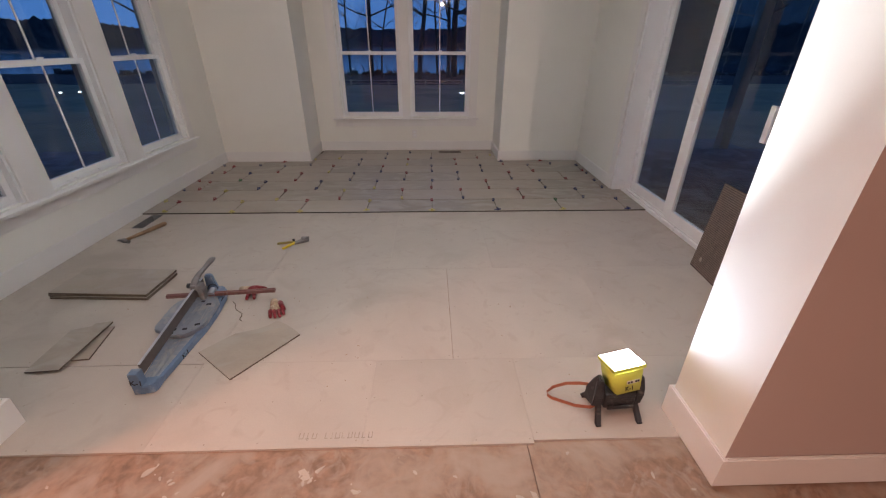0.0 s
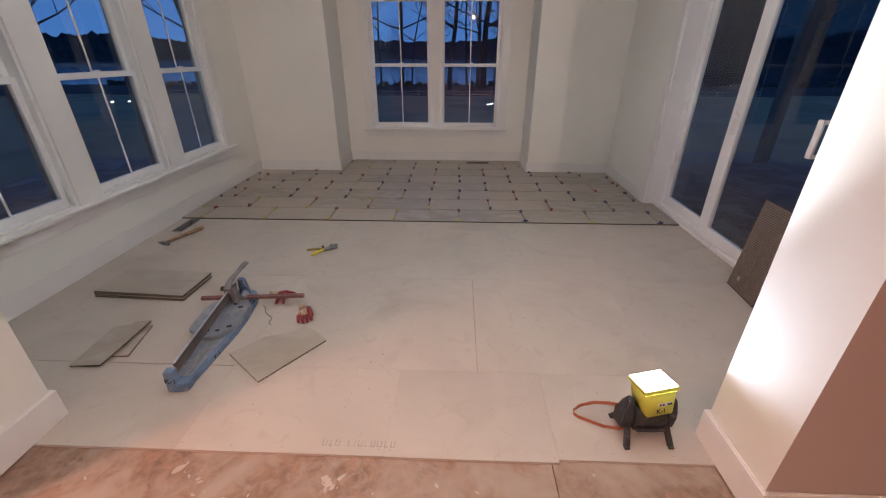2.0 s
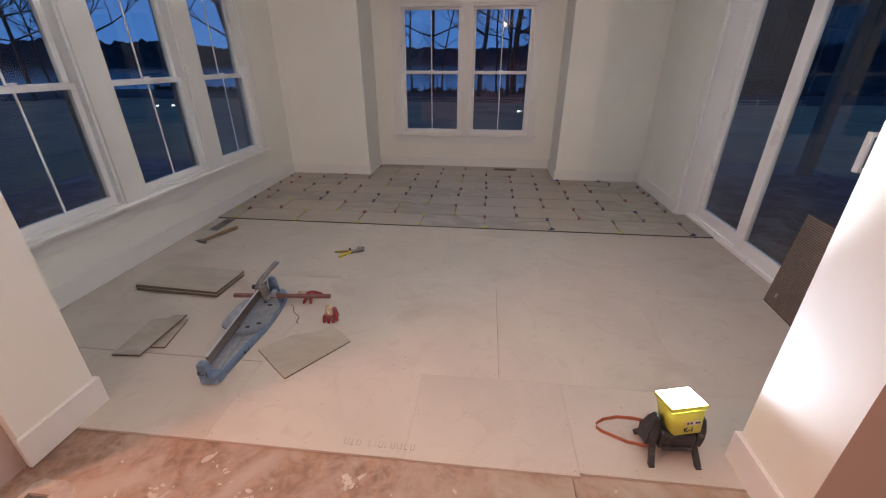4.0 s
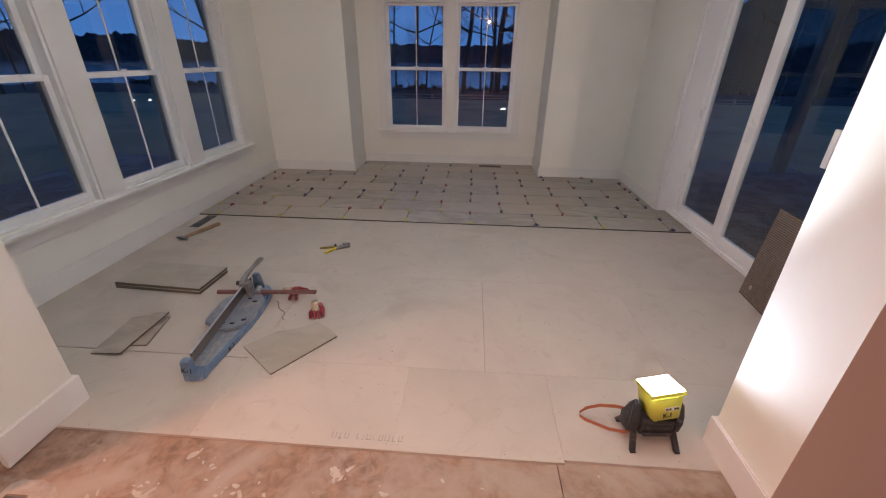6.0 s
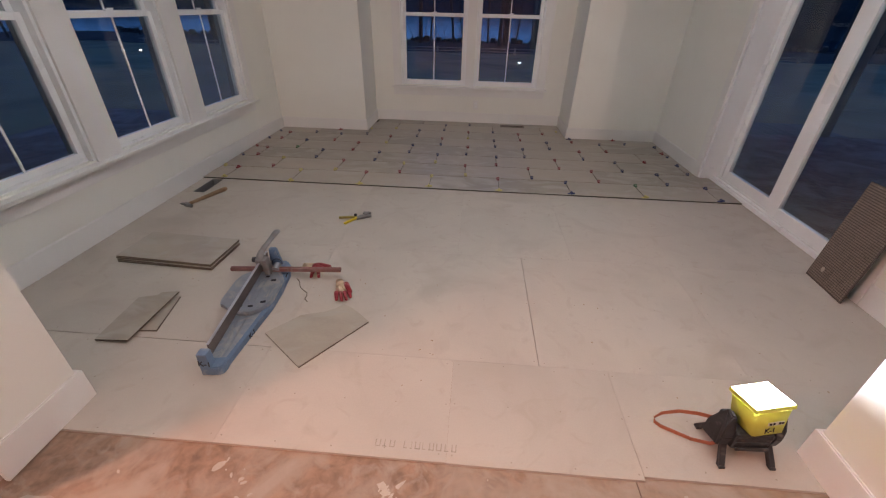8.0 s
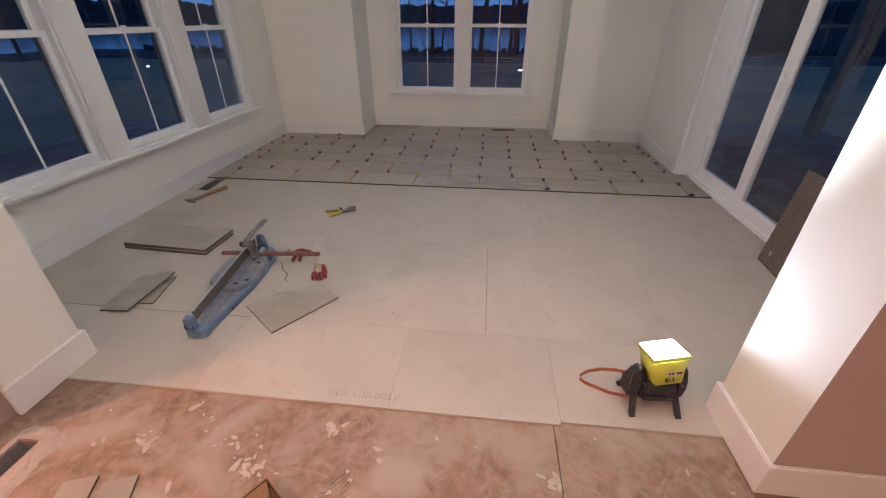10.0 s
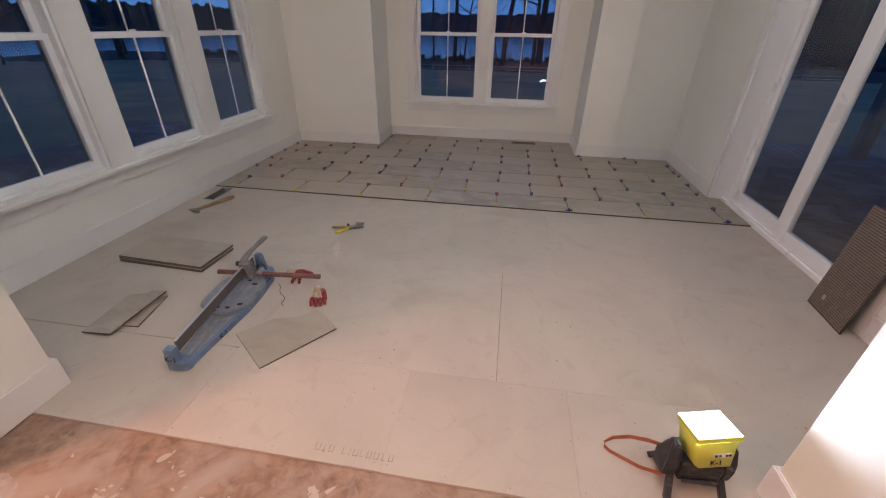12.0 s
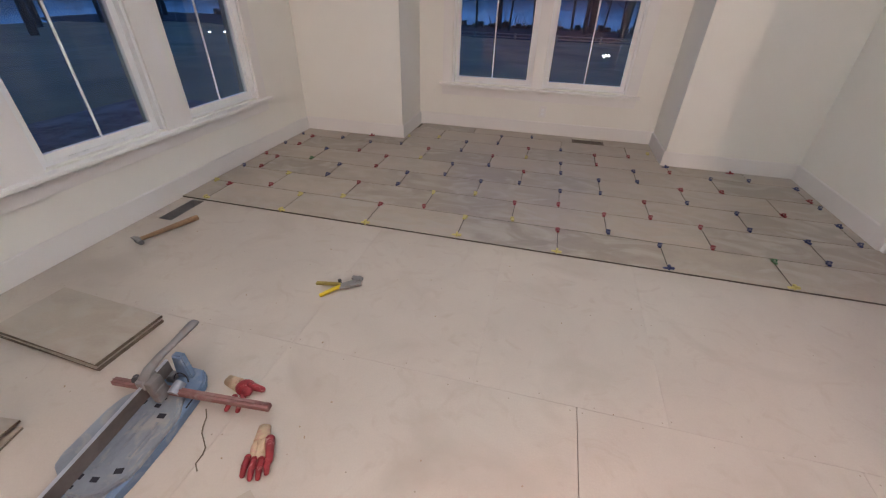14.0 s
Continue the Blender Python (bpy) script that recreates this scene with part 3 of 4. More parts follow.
# ---- levelling clips in the tile joints ----
def clip_proto(material, colour):
    ob = thing("leveling_clip", pose(0, 0, -5), colour + " plastic wedge in a tile leveling clip over a joint", "tile spacer", "leveling clips on the tiles")
    bm = bmesh.new()
    v = [bm.verts.new(c) for c in ((-0.030, -0.009, 0), (0.030, -0.009, 0), (0.030, 0.009, 0), (-0.030, 0.009, 0), (-0.030, -0.009, 0.004), (0.030, -0.009, 0.017), (0.030, 0.009, 0.017), (-0.030, 0.009, 0.004))]
    for q in ((0, 1, 2, 3), (4, 5, 6, 7), (0, 1, 5, 4), (1, 2, 6, 5), (2, 3, 7, 6), (3, 0, 4, 7)):
        bm.faces.new([v[i] for i in q])
    bmesh.ops.bevel(bm, geom=bm.edges[:], offset=0.0015, segments=1, affect="EDGES")
    bmesh.ops.scale(bm, vec=(0.98, 0.92, 0.70), verts=bm.verts[:])
    part("wedge", bm, material, ob)
    bm = bmesh.new()
    for s in (-1, 1):
        box(bm, -0.004, s * 0.0115 - 0.0015, -0.010, 0.008, s * 0.0115 + 0.0015, 0.026)
    box(bm, -0.004, -0.013, 0.024, 0.008, 0.013, 0.029, 0.001)
    bmesh.ops.scale(bm, vec=(0.98, 0.92, 0.70), verts=bm.verts[:])
    part("clip", bm, material, ob)
    return ob


protos = {"y": clip_proto(wedge_yellow, "pale yellow"), "r": clip_proto(wedge_red, "red"), "b": clip_proto(wedge_blue, "dark blue"), "g": clip_proto(wedge_green, "dark green")}
rng = random.Random(7)
first = dict.fromkeys(protos, True)


def put_clip(c, x, y, turn):
    m = pose(x, y, TT + 0.0012, 0, 0, turn)
    if first[c]:
        first[c] = False
        protos[c].matrix_world = m
    else:
        copy_thing(protos[c], m)


# colours of the two wedges at each cross joint, near end and far end, row by row from the window wall
CLIP_ROWS = ("yr yy yr yy yr bb yg bb", "ry yr ry yr br rr bb", "rr bb bb yb rb rr bb bb", "gb rr bb br bb br r-",
             "rr rb yr br bb bb rb rb", "b- by bb yr rr r- b-", "y- bb b- r-", "-- b- --")
for r, row in enumerate(CLIP_ROWS):
    joints = [q for q in CROSS if q[0] == r]
    for (_, x, y0, y1), pair in zip(joints, row.split()):
        for end, c in enumerate(pair):
            if c != "-":
                at_edge = r == 0 and end == 0
                turn = rng.uniform(-14, 14) if at_edge else -90 + rng.uniform(-16, 16)
                put_clip(c, x + rng.uniform(-0.006, 0.006), (y1 - 0.030 if end else y0 + (0.020 if at_edge else 0.030)) + rng.uniform(-0.012, 0.012), turn)
for c, x, y, turn in (("y", -2.640, 3.80, -80), ("b", -2.640, 4.125, -60), ("r", -2.640, 4.432, -55), ("b", -2.645, 4.740, -62), ("b", -2.640, 5.050, -58), ("r", -1.95, 5.215, 10),
                      ("r", 1.38, 5.215, -8), ("b", 0.86, 5.20, 5), ("b", 1.81, 4.66, -110), ("y", 0.76, 5.52, -90)):
    put_clip(c, x, y, turn)

# ---- tools and loose pieces on the boards ----
def tile_slab(name, outline, thick, m, label, category="tile", group="", ribs=False):
    """A loose tile or a cut piece of one, with its darker body along the edges."""
    ob = thing(name, m, label, category, group)
    bm = bmesh.new()
    prism(bm, outline, 0, thick - 0.0018)
    part("body", bm, tile_side, ob, "darker tile body")
    bm = bmesh.new()
    prism(bm, outline, thick - 0.0018, thick)
    part("face", bm, tile_mat, ob, "stone-look face")
    return ob


def rect(w, h):
    return [(-w / 2, -h / 2), (w / 2, -h / 2), (w / 2, h / 2), (-w / 2, h / 2)]


# stack of new tiles
for k in range(4):
    tile_slab("tile_of_stack", rect(0.605, 0.298), 0.0105, pose(-2.085 + (0.0, 0.004, -0.003, 0.005)[k], 2.285 + (0, -0.003, 0.004, 0.0)[k], 0.0003 + 0.0112 * k, 0, 0, -3.0 + (0.3, -0.4, 0.5, -0.2)[k]),
              "grey-beige stone-look floor tile lying in a flat stack", "tile", "stack of tiles")

# broken tile beside the cutter
tile_slab("cut_tile", [(-1.238, 1.640), (-1.0, 1.452), (-0.768, 1.768), (-0.800, 1.800), (-0.868, 1.856), (-0.927, 1.890), (-0.962, 1.848), (-1.009, 1.816), (-1.060, 1.800), (-1.115, 1.781)], 0.0095,
          pose(0, 0, 0.0003), "grey-beige stone-look tile cut off along a wavy edge")

# two narrow offcuts, one leaning on the other
tile_slab("tile_offcut", [(-1.875, 1.596), (-1.757, 1.606), (-1.808, 1.862), (-1.905, 1.840)], 0.0095, pose(0, 0, 0.0003), "thin dark offcut of a stone-look tile under another", "tile offcut")
tile_slab("tile_offcut", [(0, 0), (0.165, 0.0), (0.182, 0.350), (0.095, 0.342), (0.086, 0.318), (-0.008, 0.298)], 0.0095, pose(-1.994, 1.521, 0.0004, 2.2, -4.0, 0), "long grey-beige tile offcut lying tilted on another offcut", "tile offcut")

# tile leaning against the door casing, back outwards
lean = thing("leaning_tile", Matrix.Translation((1.782, 2.332, 0.0012)) @ pose(0, 0, 0, 0, 5.2, 0) @ pose(0, 0, 0, 0, 0, -5), "tile leaning on the door casing with its ribbed brown back outwards", "tile")
boxes("slab", [tile_back], lean, (0.0, -0.152, 0, 0.0085, 0.152, 0.606), bevel=0.001)
bm = bmesh.new()
for k in range(44):
    z = 0.012 + k * 0.0135
    for q in range(20):
        y = -0.146 + q * 0.0147
        box(bm, -0.0022, y, z, 0.0002, y + 0.0105, z + 0.0082)
part("rib", bm, rib_mat, lean, "grid of pale ribs")
bm = bmesh.new()
ball(bm, (-0.002, 0.065, 0.085), 0.012, (0.25, 1, 1.4))
part("thinset_blob", bm, plaster, lean)

# ---- tile cutter ----
cut = thing("tile_cutter", pose(-1.352, 1.390, 0, 0, 0, 3.6), "blue and grey manual tile cutter with its lever raised", "tile cutter")
# tray
bm = bmesh.new()
prism(bm, [(-0.030, 0.03), (0.036, 0.03), (0.070, 0.35), (0.074, 0.70), (-0.085, 0.70), (-0.062, 0.34)], 0.010, 0.024)
for x0, x1 in ((-0.004, -0.030), (0.016, 0.004)):
    ribbon(bm, [(x0, 0.055, 0.025), (x1, 0.335, 0.025)], 0.005, 0.007)
part("tray", bm, alu, cut, "scuffed grey aluminium tray")
# sprung bed with a raised rim, ridges and slots
BED_Z = 0.047
bm = bmesh.new()
prism(bm, [(-0.168, 0.435), (-0.155, 0.400), (-0.066, 0.350), (-0.040, 0.338), (0.022, 0.338), (0.058, 0.362), (0.094, 0.418), (0.098, 0.46), (0.090, 0.63), (0.050, 0.70), (-0.120, 0.70), (-0.158, 0.655), (-0.170, 0.60)], 0.026, BED_Z)
bmesh.ops.bevel(bm, geom=bm.edges[:], offset=0.004, segments=2, affect="EDGES")
bed = part("tile_bed", bm, alu, cut, "scuffed grey spring-loaded bed")
bm = bmesh.new()
ribbon(bm, [(-0.014, 0.350, BED_Z), (0.022, 0.346, BED_Z), (0.055, 0.370, BED_Z), (0.086, 0.418, BED_Z), (0.090, 0.46, BED_Z), (0.084, 0.60, BED_Z), (0.070, 0.65, BED_Z), (0.042, 0.685, BED_Z)], 0.007, 0.009)
bmesh.ops.bevel(bm, geom=bm.edges[:], offset=0.002, segments=2, affect="EDGES")
part("bed_rim", bm, alu, bed, "worn raised rim")
bm = bmesh.new()
for x, y0, y1 in ((-0.095, 0.43, 0.63), (-0.022, 0.42, 0.62), (0.004, 0.43, 0.63), (0.048, 0.47, 0.59), (0.062, 0.48, 0.58)):
    ribbon(bm, [(x, y0, BED_Z), (x - 0.006, y1, BED_Z)], 0.005, 0.008)
part("ridge", bm, alu, bed)
# slots are flat black pads, the shade of their openings put into the colour
for x, y, a, w in ((-0.068, 0.650, 0, 1), (-0.007, 0.646, 0, 0.9), (0.037, 0.614, 8, 1.15), (0.054, 0.426, 18, 1.1), (0.005, 0.390, 8, 1), (-0.050, 0.389, 0, 1.1), (-0.046, 0.358, 0, 0.7), (-0.004, 0.676, 0, 0.6)):
    bm = bmesh.new()
    box(bm, -0.0115 * w, -0.008 * w, 0, 0.0115 * w, 0.008 * w, 0.0014, 0.0005, pose(x, y, BED_Z - 0.0004, 0, 0, a))
    part("slot", bm, ink, bed, "flat black pad painted as the dark inside of a slot")
# blue side rails
for name, pts, z1 in (("side_rail", [(0.030, 0.02), (0.050, 0.012), (0.082, 0.30), (0.098, 0.42), (0.100, 0.56), (0.090, 0.72), (0.070, 0.775), (0.052, 0.775), (0.068, 0.56), (0.066, 0.36)], 0.032),
                      ("side_rail", [(-0.040, 0.02), (-0.030, 0.02), (-0.062, 0.36), (-0.085, 0.70), (-0.100, 0.70), (-0.080, 0.36)], 0.016)):
    bm = bmesh.new()
    prism(bm, pts, 0.0, z1)
    bmesh.ops.bevel(bm, geom=bm.edges[:], offset=0.003, segments=2, affect="EDGES")
    part(name, bm, blue_paint, cut, "blue painted side rail")
bm = bmesh.new()
box(bm, -0.003, -0.020, 0, 0.003, 0.020, 0.001, 0, pose(0.082, 0.685, 0.0317, 0, 0, 6))
part("rail_mark", bm, ink, cut, "black painted dash")
# front end block, higher under the rail
bm = bmesh.new()
prism(bm, [(-0.036, -0.012), (0.036, -0.012), (0.052, -0.002), (0.058, 0.016), (0.055, 0.055), (-0.038, 0.046)], 0.0, 0.046)
bmesh.ops.bevel(bm, geom=bm.edges[:], offset=0.005, segments=2, affect="EDGES")
v = box(bm, -0.0365, -0.0125, 0.0005, 0.012, 0.028, 0.116, 0.004)
for q in v:
    if q.co.z > 0.06:
        q.co.x = -0.0365 + (q.co.x + 0.0365) * 0.88
        q.co.y += 0.004
front = part("front_block", bm, blue_paint, cut, "blue end block with marker writing")
lettering("marking", "K-1", 0.037, pose(-0.010, -0.0122, 0.066, 88, 6, 0), ink, front)
lettering("marking", "K-1", 0.034, pose(0.0775, 0.225, 0.016, 90, 0, 83.5), ink, cut)
# rear block
bm = bmesh.new()
prism(bm, [(-0.085, 0.70), (0.086, 0.70), (0.078, 0.775), (0.04, 0.825), (-0.03, 0.83), (-0.080, 0.775)], 0.0, 0.040)
bmesh.ops.bevel(bm, geom=bm.edges[:], offset=0.006, segments=2, affect="EDGES")
part("rear_block", bm, blue_paint, cut)
bm = bmesh.new()
v = box(bm, -0.040, 0.772, 0.04, 0.028, 0.800, 0.142)
for q in v:
    if q.co.z > 0.1:
        q.co.y += 0.014
        q.co.x = -0.020 + (q.co.x + 0.006) * 0.62
bmesh.ops.bevel(bm, geom=bm.edges[:], offset=0.006, segments=2, affect="EDGES")
part("rear_post", bm, blue_paint, cut, "blue painted rear post")
# guide rail
ALONG = pose(-0.001, 0, 0, 0, 0, 3.4)
bm = bmesh.new()
box(bm, -0.004, 0.035, 0.076, 0.004, 0.775, 0.131, 0.0, ALONG)
part("guide_rail", bm, rail_side, cut, "dark steel guide rail on edge")
bm = bmesh.new()
box(bm, -0.006, 0.035, 0.1312, 0.006, 0.775, 0.1345, 0.001, ALONG)
part("rail_flange", bm, bright_steel, cut, "bright worn rail edge")
boxes("rail_foot", steel, cut, (-0.060, 0.745, 0.04, -0.030, 0.775, 0.0755), bevel=0.002)
# carriage and lever
bm = bmesh.new()
box(bm, -0.060, 0.648, 0.116, -0.026, 0.712, 0.154, 0.006)
v = box(bm, -0.034, 0.652, 0.052, -0.004, 0.705, 0.148, 0.005)
for q in v:
    if q.co.z < 0.1:
        q.co.x += 0.010
box(bm, -0.004, 0.660, 0.060, 0.004, 0.695, 0.110, 0.003)
part("carriage", bm, steel, cut, "grey steel cutting carriage")
bm = bmesh.new()
rod(bm, (0.022, 0.690, 0.060), (0.022, 0.735, 0.072), 0.022, 0.020, sides=18)
part("hub", bm, alu, cut, "grey round hub")
bm = bmesh.new()
rod(bm, (-0.080, 0.672, 0.142), (-0.060, 0.672, 0.142), 0.015, sides=14)
part("knob", bm, black_plastic, cut, "black knob")
bm = bmesh.new()
rings = []
for x, y, z, w, h in ((-0.044, 0.660, 0.142, 0.020, 0.016), (-0.046, 0.700, 0.160, 0.019, 0.014), (-0.046, 0.760, 0.170, 0.016, 0.011), (-0.042, 0.820, 0.173, 0.015, 0.009), (-0.038, 0.870, 0.178, 0.018, 0.010), (-0.034, 0.915, 0.183, 0.020, 0.011), (-0.032, 0.930, 0.184, 0.017, 0.009)):
    rings.append([bm.verts.new((x + w * math.cos(a), y, z + h * math.sin(a))) for a in [2 * math.pi * k / 12 for k in range(12)]])
for a, b in zip(rings, rings[1:]):
    for k in range(12):
        bm.faces.new((a[k], a[(k + 1) % 12], b[(k + 1) % 12], b[k]))
bm.faces.new(rings[0])
bm.faces.new(rings[-1][::-1])
part("lever", bm, steel, cut, "grey lever handle, raised", smooth=True)
# cross bar
bm = bmesh.new()
box(bm, -0.310, -0.013, 0, 0.310, 0.013, 0.020, 0.002)
box(bm, -0.309, -0.003, 0.019, 0.309, 0.003, 0.024, 0.001)
bar = part("fence_bar", bm, red_bar_mat, cut, "red-brown square cross bar")
bar.matrix_local = pose(0.078, 0.705, 0.050, 0, 0, 1.5)
bm = bmesh.new()
tube(bm, [(0.012 + 0.030 * math.cos(a), 0.745 + 0.01 * math.sin(a), 0.066 + 0.030 * math.sin(a)) for a in [math.pi * k / 8 for k in range(9)]], 0.002)
part("spring", bm, black_plastic, cut)

# ---- work light ----
lamp = thing("work_light", pose(0.712, 1.252, 0, 0, 0, 3), "lit lime-green and black portable LED work light on the boards", "work light")
tilt = LED_N.to_track_quat("Z", "Y").to_matrix().to_4x4()
inv = lamp.matrix_world.inverted()
turn_head = inv @ Matrix.Translation(LED_AT) @ tilt @ pose(0, 0, 0, 0, 0, 10 - math.degrees(tilt.to_euler().z))
# lime housing: tapered block under the lens
bm = bmesh.new()
v = box(bm, -0.066, -0.055, -0.128, 0.066, 0.055, -0.012, m=None)
for q in v:
    k = (q.co.z + 0.128) / 0.116
    q.co.x *= 0.84 + 0.16 * k
    q.co.y *= 0.93 + 0.07 * k
bmesh.ops.bevel(bm, geom=bm.edges[:], offset=0.008, segments=3, affect="EDGES")
bmesh.ops.transform(bm, matrix=turn_head, verts=bm.verts[:])
body = part("housing", bm, lime, lamp, "lime-green plastic housing", smooth=True)
bm = bmesh.new()
for b in ((-0.069, -0.058, -0.016, 0.069, -0.0545, 0.0), (-0.069, 0.0545, -0.016, 0.069, 0.058, 0.0), (-0.069, -0.0545, -0.016, -0.0655, 0.0545, 0.0), (0.0655, -0.0545, -0.016, 0.069, 0.0545, 0.0)):
    box(bm, *b, bevel=0.001)
bmesh.ops.transform(bm, matrix=turn_head, verts=bm.verts[:])
part("bezel", bm, lime, lamp)
bm = bmesh.new()
box(bm, -0.0652, -0.0542, -0.011, 0.0652, 0.0542, 0.0015, 0.001)
bmesh.ops.transform(bm, matrix=turn_head, verts=bm.verts[:])
part("lens", bm, lens_mat, lamp, "bright white LED lens")
for x0, x1, z0, z1, mt in ((-0.012, 0.044, -0.078, -0.064, label_white),):
    bm = bmesh.new()
    box(bm, x0, -0.0552, z0, x1, -0.0535, z1)
    bmesh.ops.transform(bm, matrix=turn_head, verts=bm.verts[:])
    part("sticker", bm, mt, body, "pale sticker with dark bars")
for x in (-0.008, 0.004, 0.024, 0.034):
    bm = bmesh.new()
    box(bm, x, -0.0562, -0.075, x + 0.008, -0.0550, -0.067)
    bmesh.ops.transform(bm, matrix=turn_head, verts=bm.verts[:])
    part("label_bar", bm, ink, body)
lettering("marking", "K-1", 0.026, turn_head @ pose(0.0, -0.0546, -0.100, 88, 0, 0), ink, body)
# dark battery foot, arms and legs
bm = bmesh.new()
box(bm, -0.066, -0.058, 0.062, 0.066, 0.052, 0.142, 0.010)
for zz in (0.094, 0.118):
    box(bm, -0.058, -0.0605, zz, 0.058, -0.056, zz + 0.010, 0.002)
box(bm, -0.056, -0.070, 0.070, 0.056, -0.062, 0.086, 0.003)
part("battery", bm, black_plastic, lamp, "dusty black battery base")
for s in (-1, 1):
    bm = bmesh.new()
    arm = [(-0.048, 0.070), (0.026, 0.050), (0.034, 0.105), (0.022, 0.165), (0.000, 0.200), (-0.030, 0.196), (-0.042, 0.150), (-0.056, 0.120)]
    lo = [bm.verts.new((s * 0.070, y, z)) for y, z in arm]
    hi = [bm.verts.new((s * ((0.088 if z > 0.16 else 0.112) if s < 0 else 0.100), y, z)) for y, z in arm]
    bm.faces.new(lo)
    bm.faces.new(hi[::-1])
    for i in range(len(arm)):
        bm.faces.new((lo[i], lo[(i + 1) % len(arm)], hi[(i + 1) % len(arm)], hi[i]))
    bmesh.ops.bevel(bm, geom=bm.edges[:], offset=0.005, segments=2, affect="EDGES")
    part("arm", bm, black_plastic, lamp, "black swivel arm", smooth=False)
    for y0, y1 in ((-0.026, -0.082), (0.024, 0.070)):
        bm = bmesh.new()
        ribbon(bm, [(s * 0.076, y0, 0.085), (s * 0.082, (y0 + y1) / 2, 0.045), (s * 0.088, y1, 0.006)], 0.022, 0.018, up=(1, 0, 0))
        bmesh.ops.bevel(bm, geom=bm.edges[:], offset=0.003, segments=1, affect="EDGES")
        leg = part("leg", bm, black_plastic, lamp)
        bm = bmesh.new()
        box(bm, s * 0.088 - 0.011, y1 - 0.012, 0.0, s * 0.088 + 0.011, y1 + 0.010, 0.010, 0.003)
        part("foot", bm, black_plastic, leg)
bm = bmesh.new()
box(bm, -0.088, 0.000, 0.045, 0.088, 0.018, 0.060, 0.004)
part("cross_brace", bm, black_plastic, lamp)
bm = bmesh.new()
loop = [(-0.080, 0.030, 0.110), (-0.120, 0.060, 0.092), (-0.170, 0.088, 0.066), (-0.220, 0.100, 0.036), (-0.248, 0.094, 0.016), (-0.250, 0.080, 0.010), (-0.236, 0.062, 0.010), (-0.200, 0.040, 0.012), (-0.150, 0.006, 0.018), (-0.100, -0.020, 0.034), (-0.086, -0.024, 0.05)]
ribbon(bm, loop, 0.016, 0.0025)
part("strap", bm, strap_mat, lamp, "orange webbing strap")

# ---- gloves ----
def glove(m, label, fingers, thumb, palm):
    """Fingers as (x, y, length, turn); thumb as two points; palm: how far the red dip covers the back."""
    ob = thing("work_glove", m, label, "glove", "work gloves")
    bm = bmesh.new()
    ball(bm, (0, 0.0, 0.015), 0.040, (0.80, 1.25, 0.34), seg=16)
    rod(bm, (0, -0.082, 0.014), (0.0, -0.030, 0.014), 0.020, 0.027, 14)
    bmesh.ops.scale(bm, vec=(1.0, 1.0, 0.8), verts=bm.verts[:])
    ball(bm, (-0.012, -0.01, 0.019), 0.020, (0.5, 1.8, 0.5), seg=10)
    ball(bm, (0.013, 0.006, 0.019), 0.018, (0.5, 1.8, 0.5), seg=10)
    part("knit_back", bm, glove_knit, ob, "cream knitted back and cuff", smooth=True)
    if palm:
        bm = bmesh.new()
        ball(bm, (0.004, 0.012, 0.020), 0.036, (0.95, 1.05, 0.55), seg=14)
        ball(bm, (0.016, 0.030, 0.022), 0.022, (0.9, 1.1, 0.7), seg=12)
        part("palm", bm, glove_red, ob, "red latex-dipped palm", smooth=True)
    for x, y, ln, a in fingers:
        bm = bmesh.new()
        d = Vector((math.sin(-radians(a)), math.cos(radians(a)), 0))
        b0 = Vector((x, y, 0.014))
        mid = b0 + d * ln * 0.55 + Vector((0, 0, 0.006))
        rod(bm, b0, mid, 0.0108, 0.0104, 10)
        rod(bm, mid, b0 + d * ln, 0.0104, 0.0082, 10)
        ball(bm, mid, 0.0105, seg=10)
        ball(bm, b0 + d * ln, 0.0084, seg=10)
        ball(bm, b0, 0.012, seg=10)
        part("finger", bm, glove_red, ob, "red latex-dipped finger", smooth=True)
    bm = bmesh.new()
    a, b = Vector(thumb[0]), Vector(thumb[1])
    rod(bm, a, b, 0.016, 0.011, 12)
    ball(bm, a, 0.0165, seg=12)
    ball(bm, b, 0.011, seg=10)
    part("thumb", bm, glove_red, ob, "red latex-dipped thumb", smooth=True)
    return ob


glove(pose(-0.976, 2.008, 0, 0, 0, 205), "red-dipped cream knit work glove lying flat, fingers closed", ((-0.033, 0.036, 0.050, 2), (-0.011, 0.040, 0.058, 0), (0.011, 0.036, 0.060, -2), (0.032, 0.026, 0.056, -6)), ((-0.030, -0.022, 0.022), (-0.040, 0.052, 0.024)), False)
glove(pose(-1.186, 2.205, 0, 0, 0, 262), "crumpled red-dipped cream knit work glove under the cutter's cross bar", ((0.050, 0.004, 0.052, -75), (0.036, 0.030, 0.060, -62), (-0.010, 0.032, 0.030, 10)), ((-0.006, 0.028, 0.026), (-0.014, 0.078, 0.020)), True)
bm = bmesh.new()
tube(bm, [(-1.262, 2.090, 0.004), (-1.235, 2.062, 0.006), (-1.222, 2.030, 0.004), (-1.208, 2.008, 0.003), (-1.158, 1.968, 0.004), (-1.150, 1.945, 0.004), (-1.150, 1.915, 0.003), (-1.128, 1.896, 0.003)], 0.0020)
tagged(part("cord", bm, wire_mat), "short bent brown cord lying on the boards", "cord")

